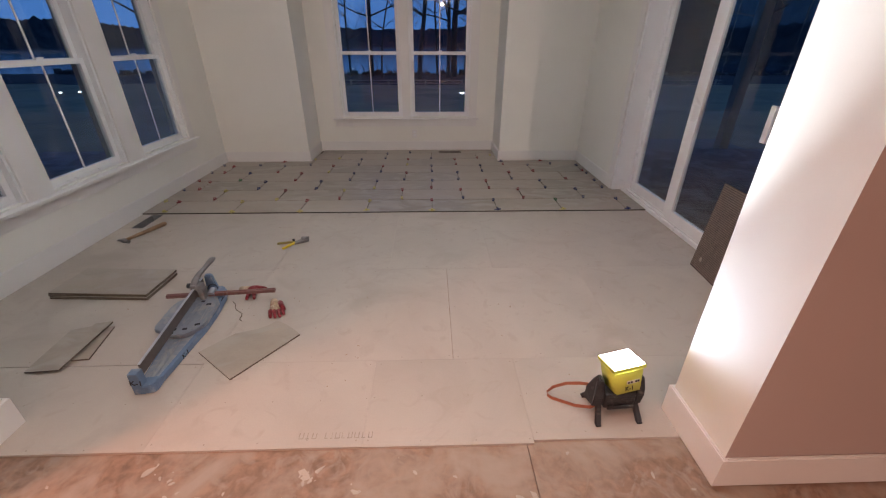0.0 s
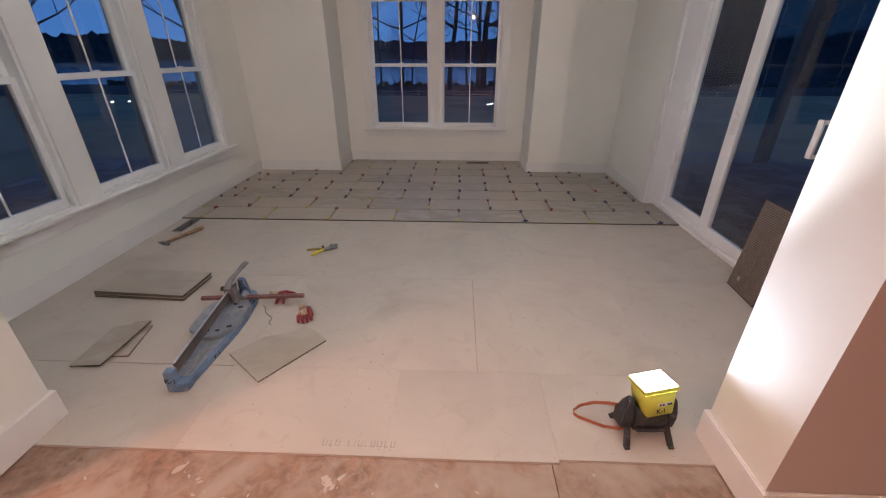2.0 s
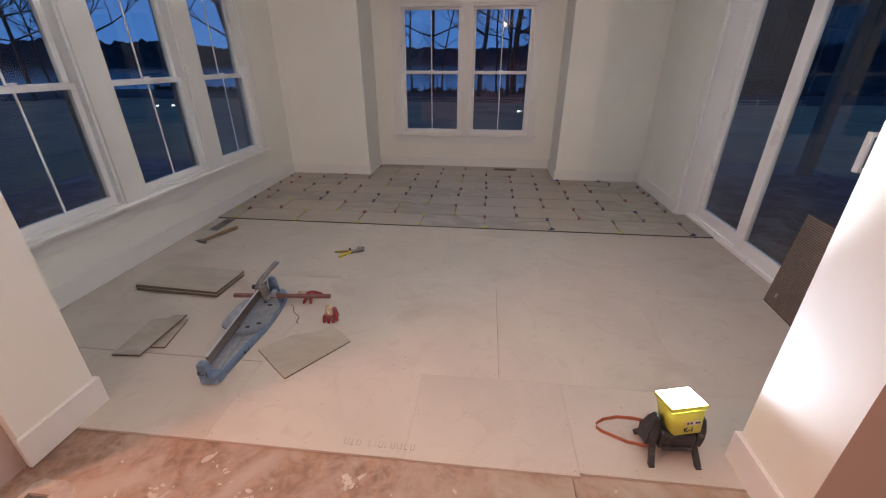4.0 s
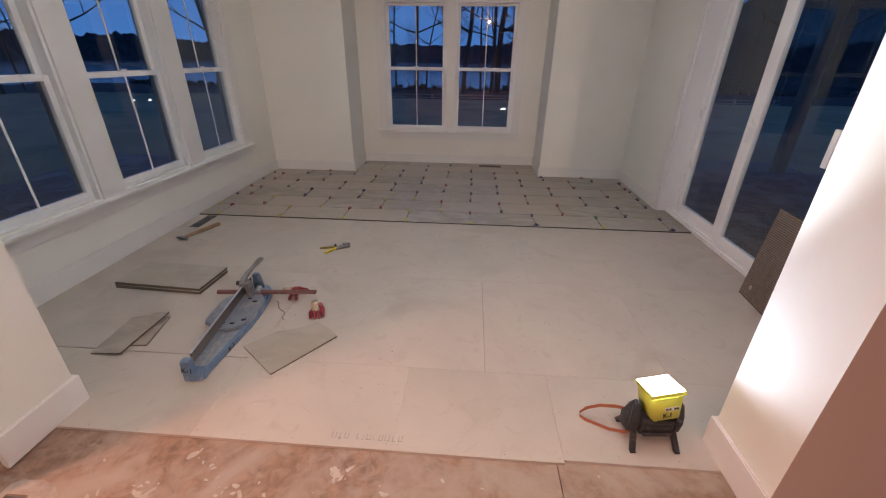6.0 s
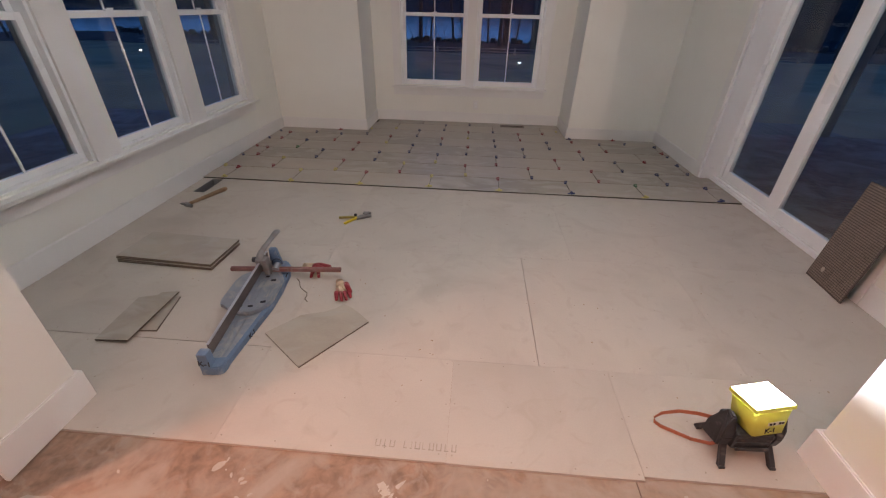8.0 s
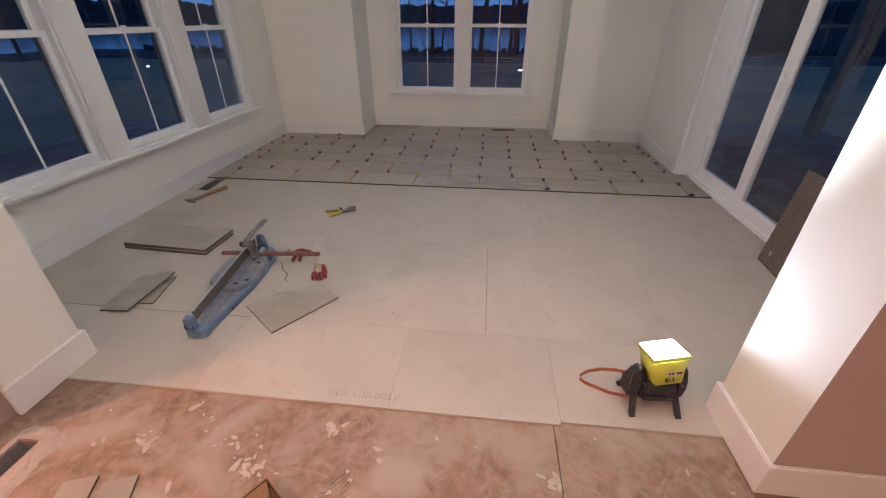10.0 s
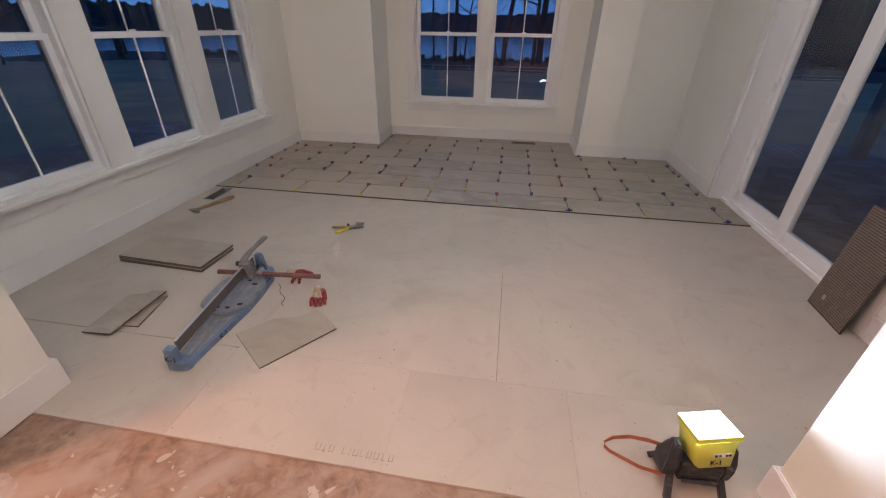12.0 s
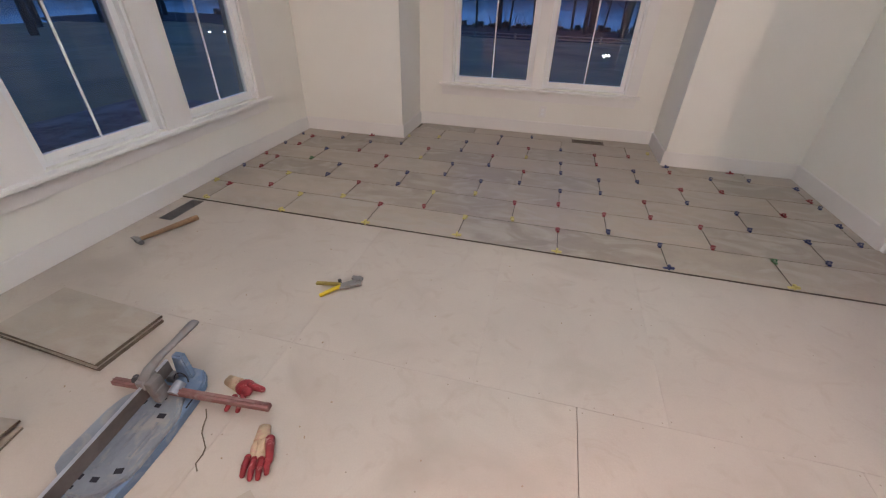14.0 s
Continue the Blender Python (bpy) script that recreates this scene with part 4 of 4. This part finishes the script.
# ---- wedge pliers ----
pl = thing("pliers", pose(-1.105, 2.872, 0, 0, 0, 0), "pair of yellow-handled tile leveling pliers lying open", "pliers")
for name, pts in (("handle", [(-0.010, 0.004, 0.014), (-0.060, -0.004, 0.016), (-0.145, -0.016, 0.012)]), ("handle", [(-0.010, -0.006, 0.014), (-0.040, -0.050, 0.015), (-0.078, -0.105, 0.012)])):
    bm = bmesh.new()
    ribbon(bm, pts, 0.012, 0.022)
    bmesh.ops.bevel(bm, geom=bm.edges[:], offset=0.003, segments=2, affect="EDGES")
    part(name, bm, yellow if pts[-1][1] < -0.05 else grip_olive, pl, "yellow plastic grip" if pts[-1][1] < -0.05 else "dirty olive grip")
bm = bmesh.new()
box(bm, -0.020, -0.022, 0.006, 0.022, 0.020, 0.020, 0.003, pose(0, 0, 0, 0, 0, 30))
part("pivot_plate", bm, steel, pl)
bm = bmesh.new()
ribbon(bm, [(0.010, 0.014, 0.014), (0.035, 0.035, 0.014), (0.060, 0.090, 0.012)], 0.016, 0.026)
box(bm, 0.016, 0.060, 0.004, 0.070, 0.086, 0.024, 0.003)
box(bm, 0.030, 0.030, 0.004, 0.056, 0.066, 0.026, 0.004)
part("jaw", bm, steel, pl, "grey metal jaw")
bm = bmesh.new()
ribbon(bm, [(0.012, -0.004, 0.014), (0.045, 0.020, 0.014), (0.078, 0.045, 0.012)], 0.016, 0.026)
part("jaw", bm, steel, pl, "grey metal jaw")
bm = bmesh.new()
rod(bm, (-0.03, 0.022, 0.0), (-0.03, 0.022, 0.030), 0.009, sides=10)
part("adjusting_knob", bm, black_plastic, pl, "black knob")

# ---- hammer ----
hm = thing("hammer", pose(-2.455, 2.925, 0, 0, 0, -20.5), "old hammer with a wooden handle lying on the boards", "hammer")
bm = bmesh.new()
rings = []
for y, rx, rz in ((0.0, 0.010, 0.013), (0.05, 0.010, 0.012), (0.12, 0.012, 0.014), (0.24, 0.0145, 0.017), (0.33, 0.0155, 0.018), (0.352, 0.013, 0.016)):
    rings.append([bm.verts.new((rx * math.cos(a), y, 0.019 + rz * math.sin(a))) for a in [2 * math.pi * k / 12 for k in range(12)]])
for a, b in zip(rings, rings[1:]):
    for k in range(12):
        bm.faces.new((a[k], a[(k + 1) % 12], b[(k + 1) % 12], b[k]))
bm.faces.new(rings[0])
bm.faces.new(rings[-1][::-1])
part("handle", bm, wood, hm, "worn brown wooden handle", smooth=True)
bm = bmesh.new()
rod(bm, (0.012, -0.004, 0.018), (0.048, -0.004, 0.018), 0.013, 0.0145, 14)
box(bm, -0.022, -0.018, 0.004, 0.016, 0.012, 0.032, 0.004)
v = box(bm, -0.072, -0.014, 0.010, -0.020, 0.008, 0.028)
for q in v:
    if q.co.x < -0.06:
        q.co.z = 0.012 + (q.co.z - 0.012) * 0.25
part("head", bm, steel, hm, "dull steel head")

# ---- passage clutter ----
# dried mortar smeared round the open duct, with an uneven outer edge
bm = bmesh.new()
px, py = (PVENT[0] + PVENT[2]) / 2, (PVENT[1] + PVENT[3]) / 2
hw, hh = (PVENT[2] - PVENT[0]) / 2, (PVENT[3] - PVENT[1]) / 2
loops = []
for k in range(72):
    a = 2 * math.pi * k / 72
    c, d = math.cos(a), math.sin(a)
    inner = min(hw / max(1e-6, abs(c)), hh / max(1e-6, abs(d)))
    wide = 0.055 + 0.022 * noise.noise((c * 2.5, d * 2.5, 3)) + (0.03 if c > 0.3 else 0.0)
    mx, my = min(max(c * inner, -hw), hw), min(max(d * inner, -hh), hh)
    ox, oy = mx + wide * (1 if mx >= hw - 1e-6 else -0.45 if mx <= -hw + 1e-6 else c), my + wide * (1 if my >= hh - 1e-6 else -1 if my <= -hh + 1e-6 else 0.6 * d)
    loops.append([bm.verts.new((px + x, py + y, z)) for x, y, z in ((mx, my, -0.0118), (mx, my, -0.0092), ((mx + ox) / 2, (my + oy) / 2, -0.0098), (ox, oy, -0.0119))])
for p, q in zip(loops, loops[1:] + loops[:1]):
    for k in range(3):
        bm.faces.new((p[k], q[k], q[k + 1], p[k + 1]))
part("mortar_smear", bm, smear_mat, floor)
for m, lab in ((pose(-1.232, 0.503, -0.0115, 0, 0, 20), "narrow pale stone-look tile strip on the subfloor"), (pose(-1.094, 0.520, -0.0115, 0, 0, 21), "narrow pale stone-look tile strip on the subfloor")):
    tile_slab("tile_strip", rect(0.105, 0.42), 0.0095, m, lab, "tile offcut", "tile strips")
cb = thing("cardboard_box", pose(-0.671, 0.575, -0.0115, 0, 0, -34.8), "torn brown cardboard tile carton, open and empty", "box")
bm = bmesh.new()
for b in ((-0.08, -0.15, 0.0, 0.08, 0.15, 0.004), (-0.084, -0.15, 0.0, -0.08, 0.15, 0.058), (-0.084, 0.15, 0.0, 0.07, 0.154, 0.048), (-0.08, -0.154, 0.0, 0.08, -0.15, 0.05), (0.08, -0.15, 0.0, 0.084, 0.10, 0.030)):
    box(bm, *b)
part("carton", bm, cardboard, cb)
bm = bmesh.new()
prism(bm, [(-0.078, -0.14), (-0.02, -0.145), (-0.01, 0.02), (-0.03, 0.03), (-0.028, 0.13), (-0.078, 0.145)], 0, 0.003)
bmesh.ops.transform(bm, matrix=pose(0.0, 0, 0.044, 0, 6, 0), verts=bm.verts[:])
part("flap", bm, cardboard, cb, "folded brown flap")
for x, y, a, ln in ((-0.44, 0.79, 50, 0.10), (-0.47, 0.745, 20, 0.05), (-0.36, 0.715, -55, 0.075), (-0.41, 0.765, 62, 0.085), (-0.50, 0.72, -20, 0.03)):
    bm = bmesh.new()
    box(bm, -ln / 2, -0.0075, 0, ln / 2, -0.0060, 0.006)
    box(bm, -ln / 2 + 0.02, 0.0060, 0, ln / 2, 0.0075, 0.005)
    box(bm, ln / 2 - 0.012, -0.006, 0, ln / 2, 0.006, 0.007)
    box(bm, -ln / 2, -0.006, 0, -ln / 2 + 0.003, 0.004, 0.003)
    ob = tagged(part("broken_clip", bm, clear_clip), "broken pale plastic tile clip on the subfloor", "tile spacer", "broken clips")
    ob.matrix_world = pose(x, y, -0.0115, 0, 0, a)

# dried splashes of mortar and dark specks
rs = random.Random(3)
bm = bmesh.new()
HEAPS = [(-1.02, 0.98, 0.05), (-0.93, 0.90, 0.06), (-0.80, 0.86, 0.06), (-0.74, 0.80, 0.04), (-0.52, 0.97, 0.04), (-0.30, 0.90, 0.05), (0.30, 0.86, 0.05), (-0.85, 0.62, 0.05), (-1.20, 0.86, 0.04)]
for k in range(120):
    if k % 3:
        hx, hy, hs = HEAPS[rs.randrange(len(HEAPS))]
        x, y = rs.gauss(hx, hs * 0.7), rs.gauss(hy, hs * 0.45)
    else:
        x, y = rs.uniform(-1.6, 0.93), rs.uniform(0.3, 1.06)
    if y > 1.07 or PVENT[0] - 0.05 < x < PVENT[2] + 0.1 and y < PVENT[3] + 0.06:
        continue
    r = abs(rs.gauss(0, 0.0055)) + 0.0015 + (k % 17 == 0) * 0.008
    n_, a0, sq = 9, rs.uniform(0, 3.14), rs.uniform(0.5, 1.0)
    pts = []
    for i in range(n_):
        q, w_ = 2 * math.pi * i / n_, r * rs.uniform(0.7, 1.3)
        u, v_ = w_ * math.cos(q) * 1.5, w_ * math.sin(q) * sq
        pts.append((x + u * math.cos(a0) - v_ * math.sin(a0), y + u * math.sin(a0) + v_ * math.cos(a0)))
    prism(bm, pts, -0.012, -0.012 + rs.uniform(0.0006, 0.003))
tagged(part("mortar_splashes", bm, plaster), "dried pale mortar splashes on the subfloor", "debris", kind="stuff")
bm = bmesh.new()
SPECKS = [(-0.453, 2.117), (0.347, 2.026), (0.414, 2.0), (-0.49, 1.611), (-0.44, 1.676), (-0.538, 1.403), (-0.462, 1.436), (-0.863, 2.089), (-0.84, 2.24), (-0.9, 2.12), (-1.02, 2.5)]
for k in range(26):
    SPECKS.append((rs.uniform(-2.3, 1.6), rs.uniform(1.15, 3.4)))
for k, (x, y) in enumerate(SPECKS):
    a, ln = rs.uniform(0, 180), rs.uniform(0.002, 0.006) if k < 11 else rs.uniform(0.0015, 0.004)
    box(bm, -ln, -0.002, 0, ln, 0.002, 0.0022, 0, pose(x, y, 0.0001, 0, 0, a))
tagged(part("floor_specks", bm, board_edge), "small dark crumbs of mortar scattered on the boards", "debris", kind="stuff")
# rows of screws in the boards
bm = bmesh.new()
for x0, y0, x1, y1 in BOARDS:
    nx = max(2, round((x1 - x0) / 0.23))
    for i in range(nx + 1):
        for j in range(3):
            x, y = x0 + 0.02 + (x1 - x0 - 0.04) * i / nx + rs.uniform(-0.012, 0.012), y0 + 0.025 + (y1 - y0 - 0.05) * j / 2 + rs.uniform(-0.012, 0.012)
            if VENT[0] - 0.02 < x < VENT[2] + 0.02 and y > VENT[1] - 0.02:
                continue
            rod(bm, (x, y, -0.002), (x, y, 0.0004), 0.0032, 0.0028, 8)
tagged(part("board_screws", bm, screw_mat), "screw heads along the edges of the boards", "screws", kind="stuff")
# maker's print along the board's edge, as bars
bm = bmesh.new()
x = -0.592
for w_, strokes in ((0.020, (0, 0.8)), (0.018, (0.3,)), (0.022, (0, 0.7)), (0, ()), (0.016, (0,)), (0.010, (0.4,)), (0.020, (0, 0.8)), (0.016, (0,)), (0.020, (0.1, 0.8)), (0.022, (0, 0.75)), (0.020, (0.1,)), (0.020, (0, 0.7))):
    for q in strokes:
        box(bm, x + q * w_, 1.130, -0.0005, x + (q + 0.16) * w_, 1.158, 0.0003)
    if w_:
        box(bm, x, 1.130, -0.0005, x + w_ * 0.8, 1.1335, 0.00025)
    x += (w_ or 0.016) + 0.007
part("printed_bars", bm, grey_ink, floor, "faded grey print along the board edge")

# ---- outside ----
bm = bmesh.new()
N = 60
grid = []
for i in range(N + 1):
    row = []
    for j in range(N + 1):
        x, y = -44 + 194 * i / N, -60 + 108 * j / N
        z = -0.55 - 0.9 * max(0.0, min(1.0, (y - 8) / 32), min(1.0, (-x - 10) / 24)) + 0.10 * noise.noise((x * 0.15, y * 0.15, 0))
        z -= 1.3 * max(0.0, min(1.0, (-x - 38) / 5), min(1.0, (y - 41) / 5))
        row.append(bm.verts.new((x, y, min(z, -0.45))))
    grid.append(row)
for i in range(N):
    for j in range(N):
        bm.faces.new((grid[i][j], grid[i + 1][j], grid[i + 1][j + 1], grid[i][j + 1]))
tagged(part("ground", bm, lawn_mat, smooth=True), "dim winter lawn sloping to the lake", "lawn", kind="structure")
bm = bmesh.new()
box(bm, -900, -400, -2.6, 900, 1400, -2.0)
tagged(part("water", bm, water_mat), "pale still lake at dusk", "lake", kind="structure")
bm = bmesh.new()
hr = random.Random(5)
lo, hi = [], []
for i in range(401):
    x = -640 + 3.2 * i
    h = 9 + 5 * noise.noise((x * 0.012, 1, 0)) + 2.0 * noise.noise((x * 0.07, 4, 0)) + hr.uniform(-0.8, 1.0) + (hr.random() < 0.15) * hr.uniform(0, 2.5)
    lo.append(bm.verts.new((x, 330 + 30 * noise.noise((x * 0.01, 9, 0)), -2.5)))
    hi.append(bm.verts.new((x, 345, h)))
for i in range(400):
    bm.faces.new((lo[i], lo[i + 1], hi[i + 1], hi[i]))
tagged(part("backdrop", bm, hill_mat), "dark wooded far shore of the lake", "far shore", kind="structure")
# dark woods across the water on either side
def woods(x0, y0, x1, y1, tall, seed):
    bm, r_ = bmesh.new(), random.Random(seed)
    lo, hi = [], []
    for i in range(421):
        u = i / 420
        x, y = x0 + (x1 - x0) * u, y0 + (y1 - y0) * u
        h = tall * (0.8 + 0.3 * noise.noise((u * 14, seed, 0)) + r_.uniform(-0.06, 0.07) + 0.14 * noise.noise((u * 90, seed, 5)))
        lo.append(bm.verts.new((x, y, -2.5)))
        hi.append(bm.verts.new((x * 1.01, y * 1.01, h)))
    for i in range(420):
        bm.faces.new((lo[i], lo[i + 1], hi[i + 1], hi[i]))
    tagged(part("woods", bm, hill_mat), "dark line of woods beyond the lawn and water", "woods", kind="structure")


woods(-150, 330, -420, -120, 13, 4)
woods(42, 95, 120, -30, 15, 9)
# low stone edge along the shore
bm = bmesh.new()
for k in range(150):
    x = -34 + 0.48 * k + hr.uniform(-0.1, 0.1)
    box(bm, -0.25, -0.2, -0.2, 0.25, 0.2, hr.uniform(0.2, 0.62), 0.06, pose(x, 40.6 + hr.uniform(-0.3, 0.3), -1.50, hr.uniform(-6, 6), hr.uniform(-6, 6), hr.uniform(0, 90)))
tagged(part("shore_stones", bm, stone_mat), "dark row of stones along the lake shore", "stones", kind="stuff")


def bare_tree(x, y, z, height, r0, seed, leafy=0.0, lean_=0.0):
    """A leafless tree: one tapered trunk, forking limbs and twigs."""
    rr_ = random.Random(seed)
    ob = thing("tree", pose(x, y, z), "bare winter tree standing near the lake shore", "tree", "trees by the lake")
    trunk, limbs, leaves = bmesh.new(), bmesh.new(), bmesh.new()
    pts, p, d = [], Vector((0, 0, -0.3)), Vector((lean_, rr_.uniform(-0.05, 0.05), 1)).normalized()
    steps = 9
    for i in range(steps + 1):
        pts.append((p.copy(), r0 * (1 - 0.86 * i / steps)))
        p = p + d * height / steps
        d = (d + Vector((rr_.uniform(-0.09, 0.09), rr_.uniform(-0.09, 0.09), 0))).normalized()
    for (a, ra), (b, rb) in zip(pts, pts[1:]):
        rod(trunk, a, b, ra, rb, 9, caps=False)

    def grow(p, d, length, r, level):
        n_ = 4
        for i in range(n_):
            q = p + d * length / n_
            rod(limbs, p, q, r * (1 - 0.2 * i), r * (1 - 0.2 * (i + 1)), 5 if level < 2 else 4, caps=False)
            if level < 3 and i > 0:
                for k in range(2 if level < 2 else 1):
                    side = Vector((rr_.uniform(-1, 1), rr_.uniform(-1, 1), rr_.uniform(-0.1, 0.9))).normalized()
                    grow(q, (d * 0.6 + side * 0.8).normalized(), length * rr_.uniform(0.38, 0.62), r * 0.45, level + 1)
            elif level == 3 and rr_.random() < leafy:
                for k in range(3):
                    c = q + Vector((rr_.uniform(-0.2, 0.2), rr_.uniform(-0.2, 0.2), rr_.uniform(-0.2, 0.2)))
                    s = rr_.uniform(0.05, 0.11)
                    leaves.faces.new([leaves.verts.new(c + Vector((rr_.uniform(-s, s), rr_.uniform(-s, s), rr_.uniform(-s, s)))) for _ in range(3)])
            p = q
            d = (d + Vector((rr_.uniform(-0.25, 0.25), rr_.uniform(-0.25, 0.25), rr_.uniform(-0.05, 0.2)))).normalized()

    for i in range(2, steps):
        for k in range(2):
            a = rr_.uniform(0, 2 * math.pi)
            grow(pts[i][0], Vector((math.cos(a), math.sin(a), rr_.uniform(0.15, 0.7))).normalized(), height * rr_.uniform(0.16, 0.30) * (1.15 - i / steps * 0.6), pts[i][1] * 0.5, 1)
    part("trunk", trunk, bark, ob, smooth=True)
    part("branches", limbs, bark, ob)
    if leafy:
        part("dry_leaves", leaves, leaf_mat, ob)
    else:
        leaves.free()
    return ob


TREES = [(-5.4, 23.0, 15, 0.26, 0, 0.04), (-3.4, 25.5, 17, 0.22, 0, 0.0), (-1.5, 24.5, 12, 0.13, 0, -0.05), (-0.6, 22.5, 16, 0.24, 0.12, 0.06), (1.3, 24.0, 17, 0.34, 0.15, -0.03), (2.4, 21.5, 15, 0.30, 0.1, 0.07), (4.4, 25.0, 16, 0.22, 0.1, 0.0),
         (-9, 24, 15, 0.25, 0, 0.03), (-14, 23, 16, 0.26, 0, 0.0), (-20, 20, 15, 0.28, 0, 0.02), (-17, 12, 14, 0.25, 0, 0.0), (-26, 14, 16, 0.3, 0, 0.0), (-4.5, 24.6, 11, 0.12, 0, 0.02), (0.4, 25.6, 12, 0.13, 0.1, -0.04), (3.2, 24.2, 12, 0.15, 0.1, 0.05), (-2.6, 23.2, 9, 0.10, 0, 0.03), (-6.2, 25.2, 7, 0.07, 0, 0.1), (-1.0, 25.8, 7, 0.08, 0.1, -0.1), (1.9, 25.6, 8, 0.09, 0.1, 0.12), (0.9, 22.8, 15, 0.20, 0.1, 0.02), (2.9, 25.7, 7, 0.08, 0.1, -0.12), (9, 24, 16, 0.27, 0, 0.0), (15, 20, 15, 0.25, 0, 0.0), (20, 13, 16, 0.3, 0, 0.02)]
grown = []
for k, (x, y, h, r, lf, ln) in enumerate(TREES):
    grown.append(bare_tree(1.5 * x, 1.5 * y, -0.55 - 0.9 * max(0.0, min(1.0, (1.5 * y - 8) / 32), min(1.0, (-1.5 * x - 10) / 24)), 1.3 * h, 0.8 * r, 20 + k, lf, ln))
# more of them along the western bank
for k in range(16):
    x, y = -35.5 + hr.uniform(-1.5, 2.5), 4 + 2.2 * k + hr.uniform(-0.8, 0.8)
    copy_thing(grown[(7, 8, 9, 12, 1, 2, 15)[k % 7]], Matrix.Translation((x, y, -1.45)) @ Matrix.Rotation(hr.uniform(0, 6.28), 4, "Z") @ Matrix.Scale(hr.uniform(0.8, 1.15), 4))
# brush on the bank
bm = bmesh.new()
for k in range(1500):
    x, y = hr.uniform(-30, 22), 39.0 + hr.gauss(0, 1.2)
    a, top = hr.uniform(0, 6.28), abs(hr.gauss(0.35, 0.3)) * (1.9 if -6 < x < 0 else 1) + 0.1
    rod(bm, (x, y, -1.5), (x + 0.5 * top * math.cos(a), y + 0.3 * math.sin(a), -1.45 + top), 0.022, 0.006, 4, caps=False)
tagged(part("brush", bm, leaf_mat), "low brown brush along the bank", "brush", kind="stuff")
# strip of dark leaf litter between the lawn and the water
bm = bmesh.new()
strip = []
for i in range(121):
    x = -42 + 0.8 * i
    near = 28.5 + 1.4 * noise.noise((x * 0.2, 3, 0)) + 0.5 * noise.noise((x * 0.9, 7, 0))
    row = []
    for k in range(6):
        y = near + (40.8 - near) * k / 5
        z = -0.55 - 0.9 * max(0.0, min(1.0, (y - 8) / 32), min(1.0, (-x - 10) / 24)) + 0.10 * noise.noise((x * 0.15, y * 0.15, 0))
        row.append(bm.verts.new((x, y, z + (0.11 if k else 0.0) + 0.06 * noise.noise((x * 0.8, y * 0.8, 2)))))
    strip.append(row)
for p, q in zip(strip, strip[1:]):
    for k in range(5):
        bm.faces.new((p[k], q[k], q[k + 1], p[k + 1]))
tagged(part("leaf_litter", bm, litter_mat, smooth=True), "dark brown leaf litter on the bank", "leaf litter", kind="stuff")
# low timber rails along the edge of the lawn
rail = thing("rail_fence", pose(0, 28.0, -1.12), "low weathered timber rail fence along the lawn's edge", "fence")
for k in range(18):
    boxes("post", post_mat, rail, (-22 + 2.4 * k, -0.05, -0.2, -21.9 + 2.4 * k, 0.05, 0.36), bevel=0.008)
for z in (0.10, 0.27):
    boxes("rail", post_mat, rail, (-22.3, -0.085, z, 19.2, -0.052, z + 0.045), bevel=0.006)
# two added glowing globes that imitate bright spots reflected in the west windows
for x, y in ((-18.3, 21.6), (-17.6, 21.9)):
    ob = thing("garden_lamp", pose(x, y, -1.0), "small glowing globe standing in for a bright spot reflected in the window", "garden lamp", "garden lamps")
    boxes("stake", bark, ob, (-0.03, -0.03, -0.2, 0.03, 0.03, 0.06), bevel=0.005)
    bm = bmesh.new()
    ball(bm, (0, 0, 0.11), 0.05, (1.5, 1.5, 0.7))
    part("globe", bm, globe_mat, ob, "glowing white globe", smooth=True)

# porch outside the sliding door
porch = thing("porch", pose(0, 0, 0), "dark timber porch outside the sliding door", "porch", kind="structure")
boxes("porch_floor", deck_mat, porch, (2.12, 0.6, -0.30, 5.1, 7.2, -0.16))
for k in range(21):
    boxes("deck_board", deck_mat, porch, (2.12 + 0.142 * k, 0.6, -0.16, 2.12 + 0.142 * k + 0.136, 7.2, -0.132), bevel=0.003)
for x, y in ((4.45, 6.15), (4.45, 1.6)):
    boxes("post", post_mat, porch, (x - 0.07, y - 0.07, -0.132, x + 0.07, y + 0.07, 2.75), bevel=0.006)
boxes("porch_beam", post_mat, porch, (4.33, 0.6, 2.75, 4.57, 7.2, 3.0))
boxes("porch_roof", post_mat, porch, (2.12, 0.6, 3.0, 5.1, 7.2, 3.12))
boxes("skirt", stone_mat, porch, (2.12, 0.62, -0.9, 5.05, 7.15, -0.30))
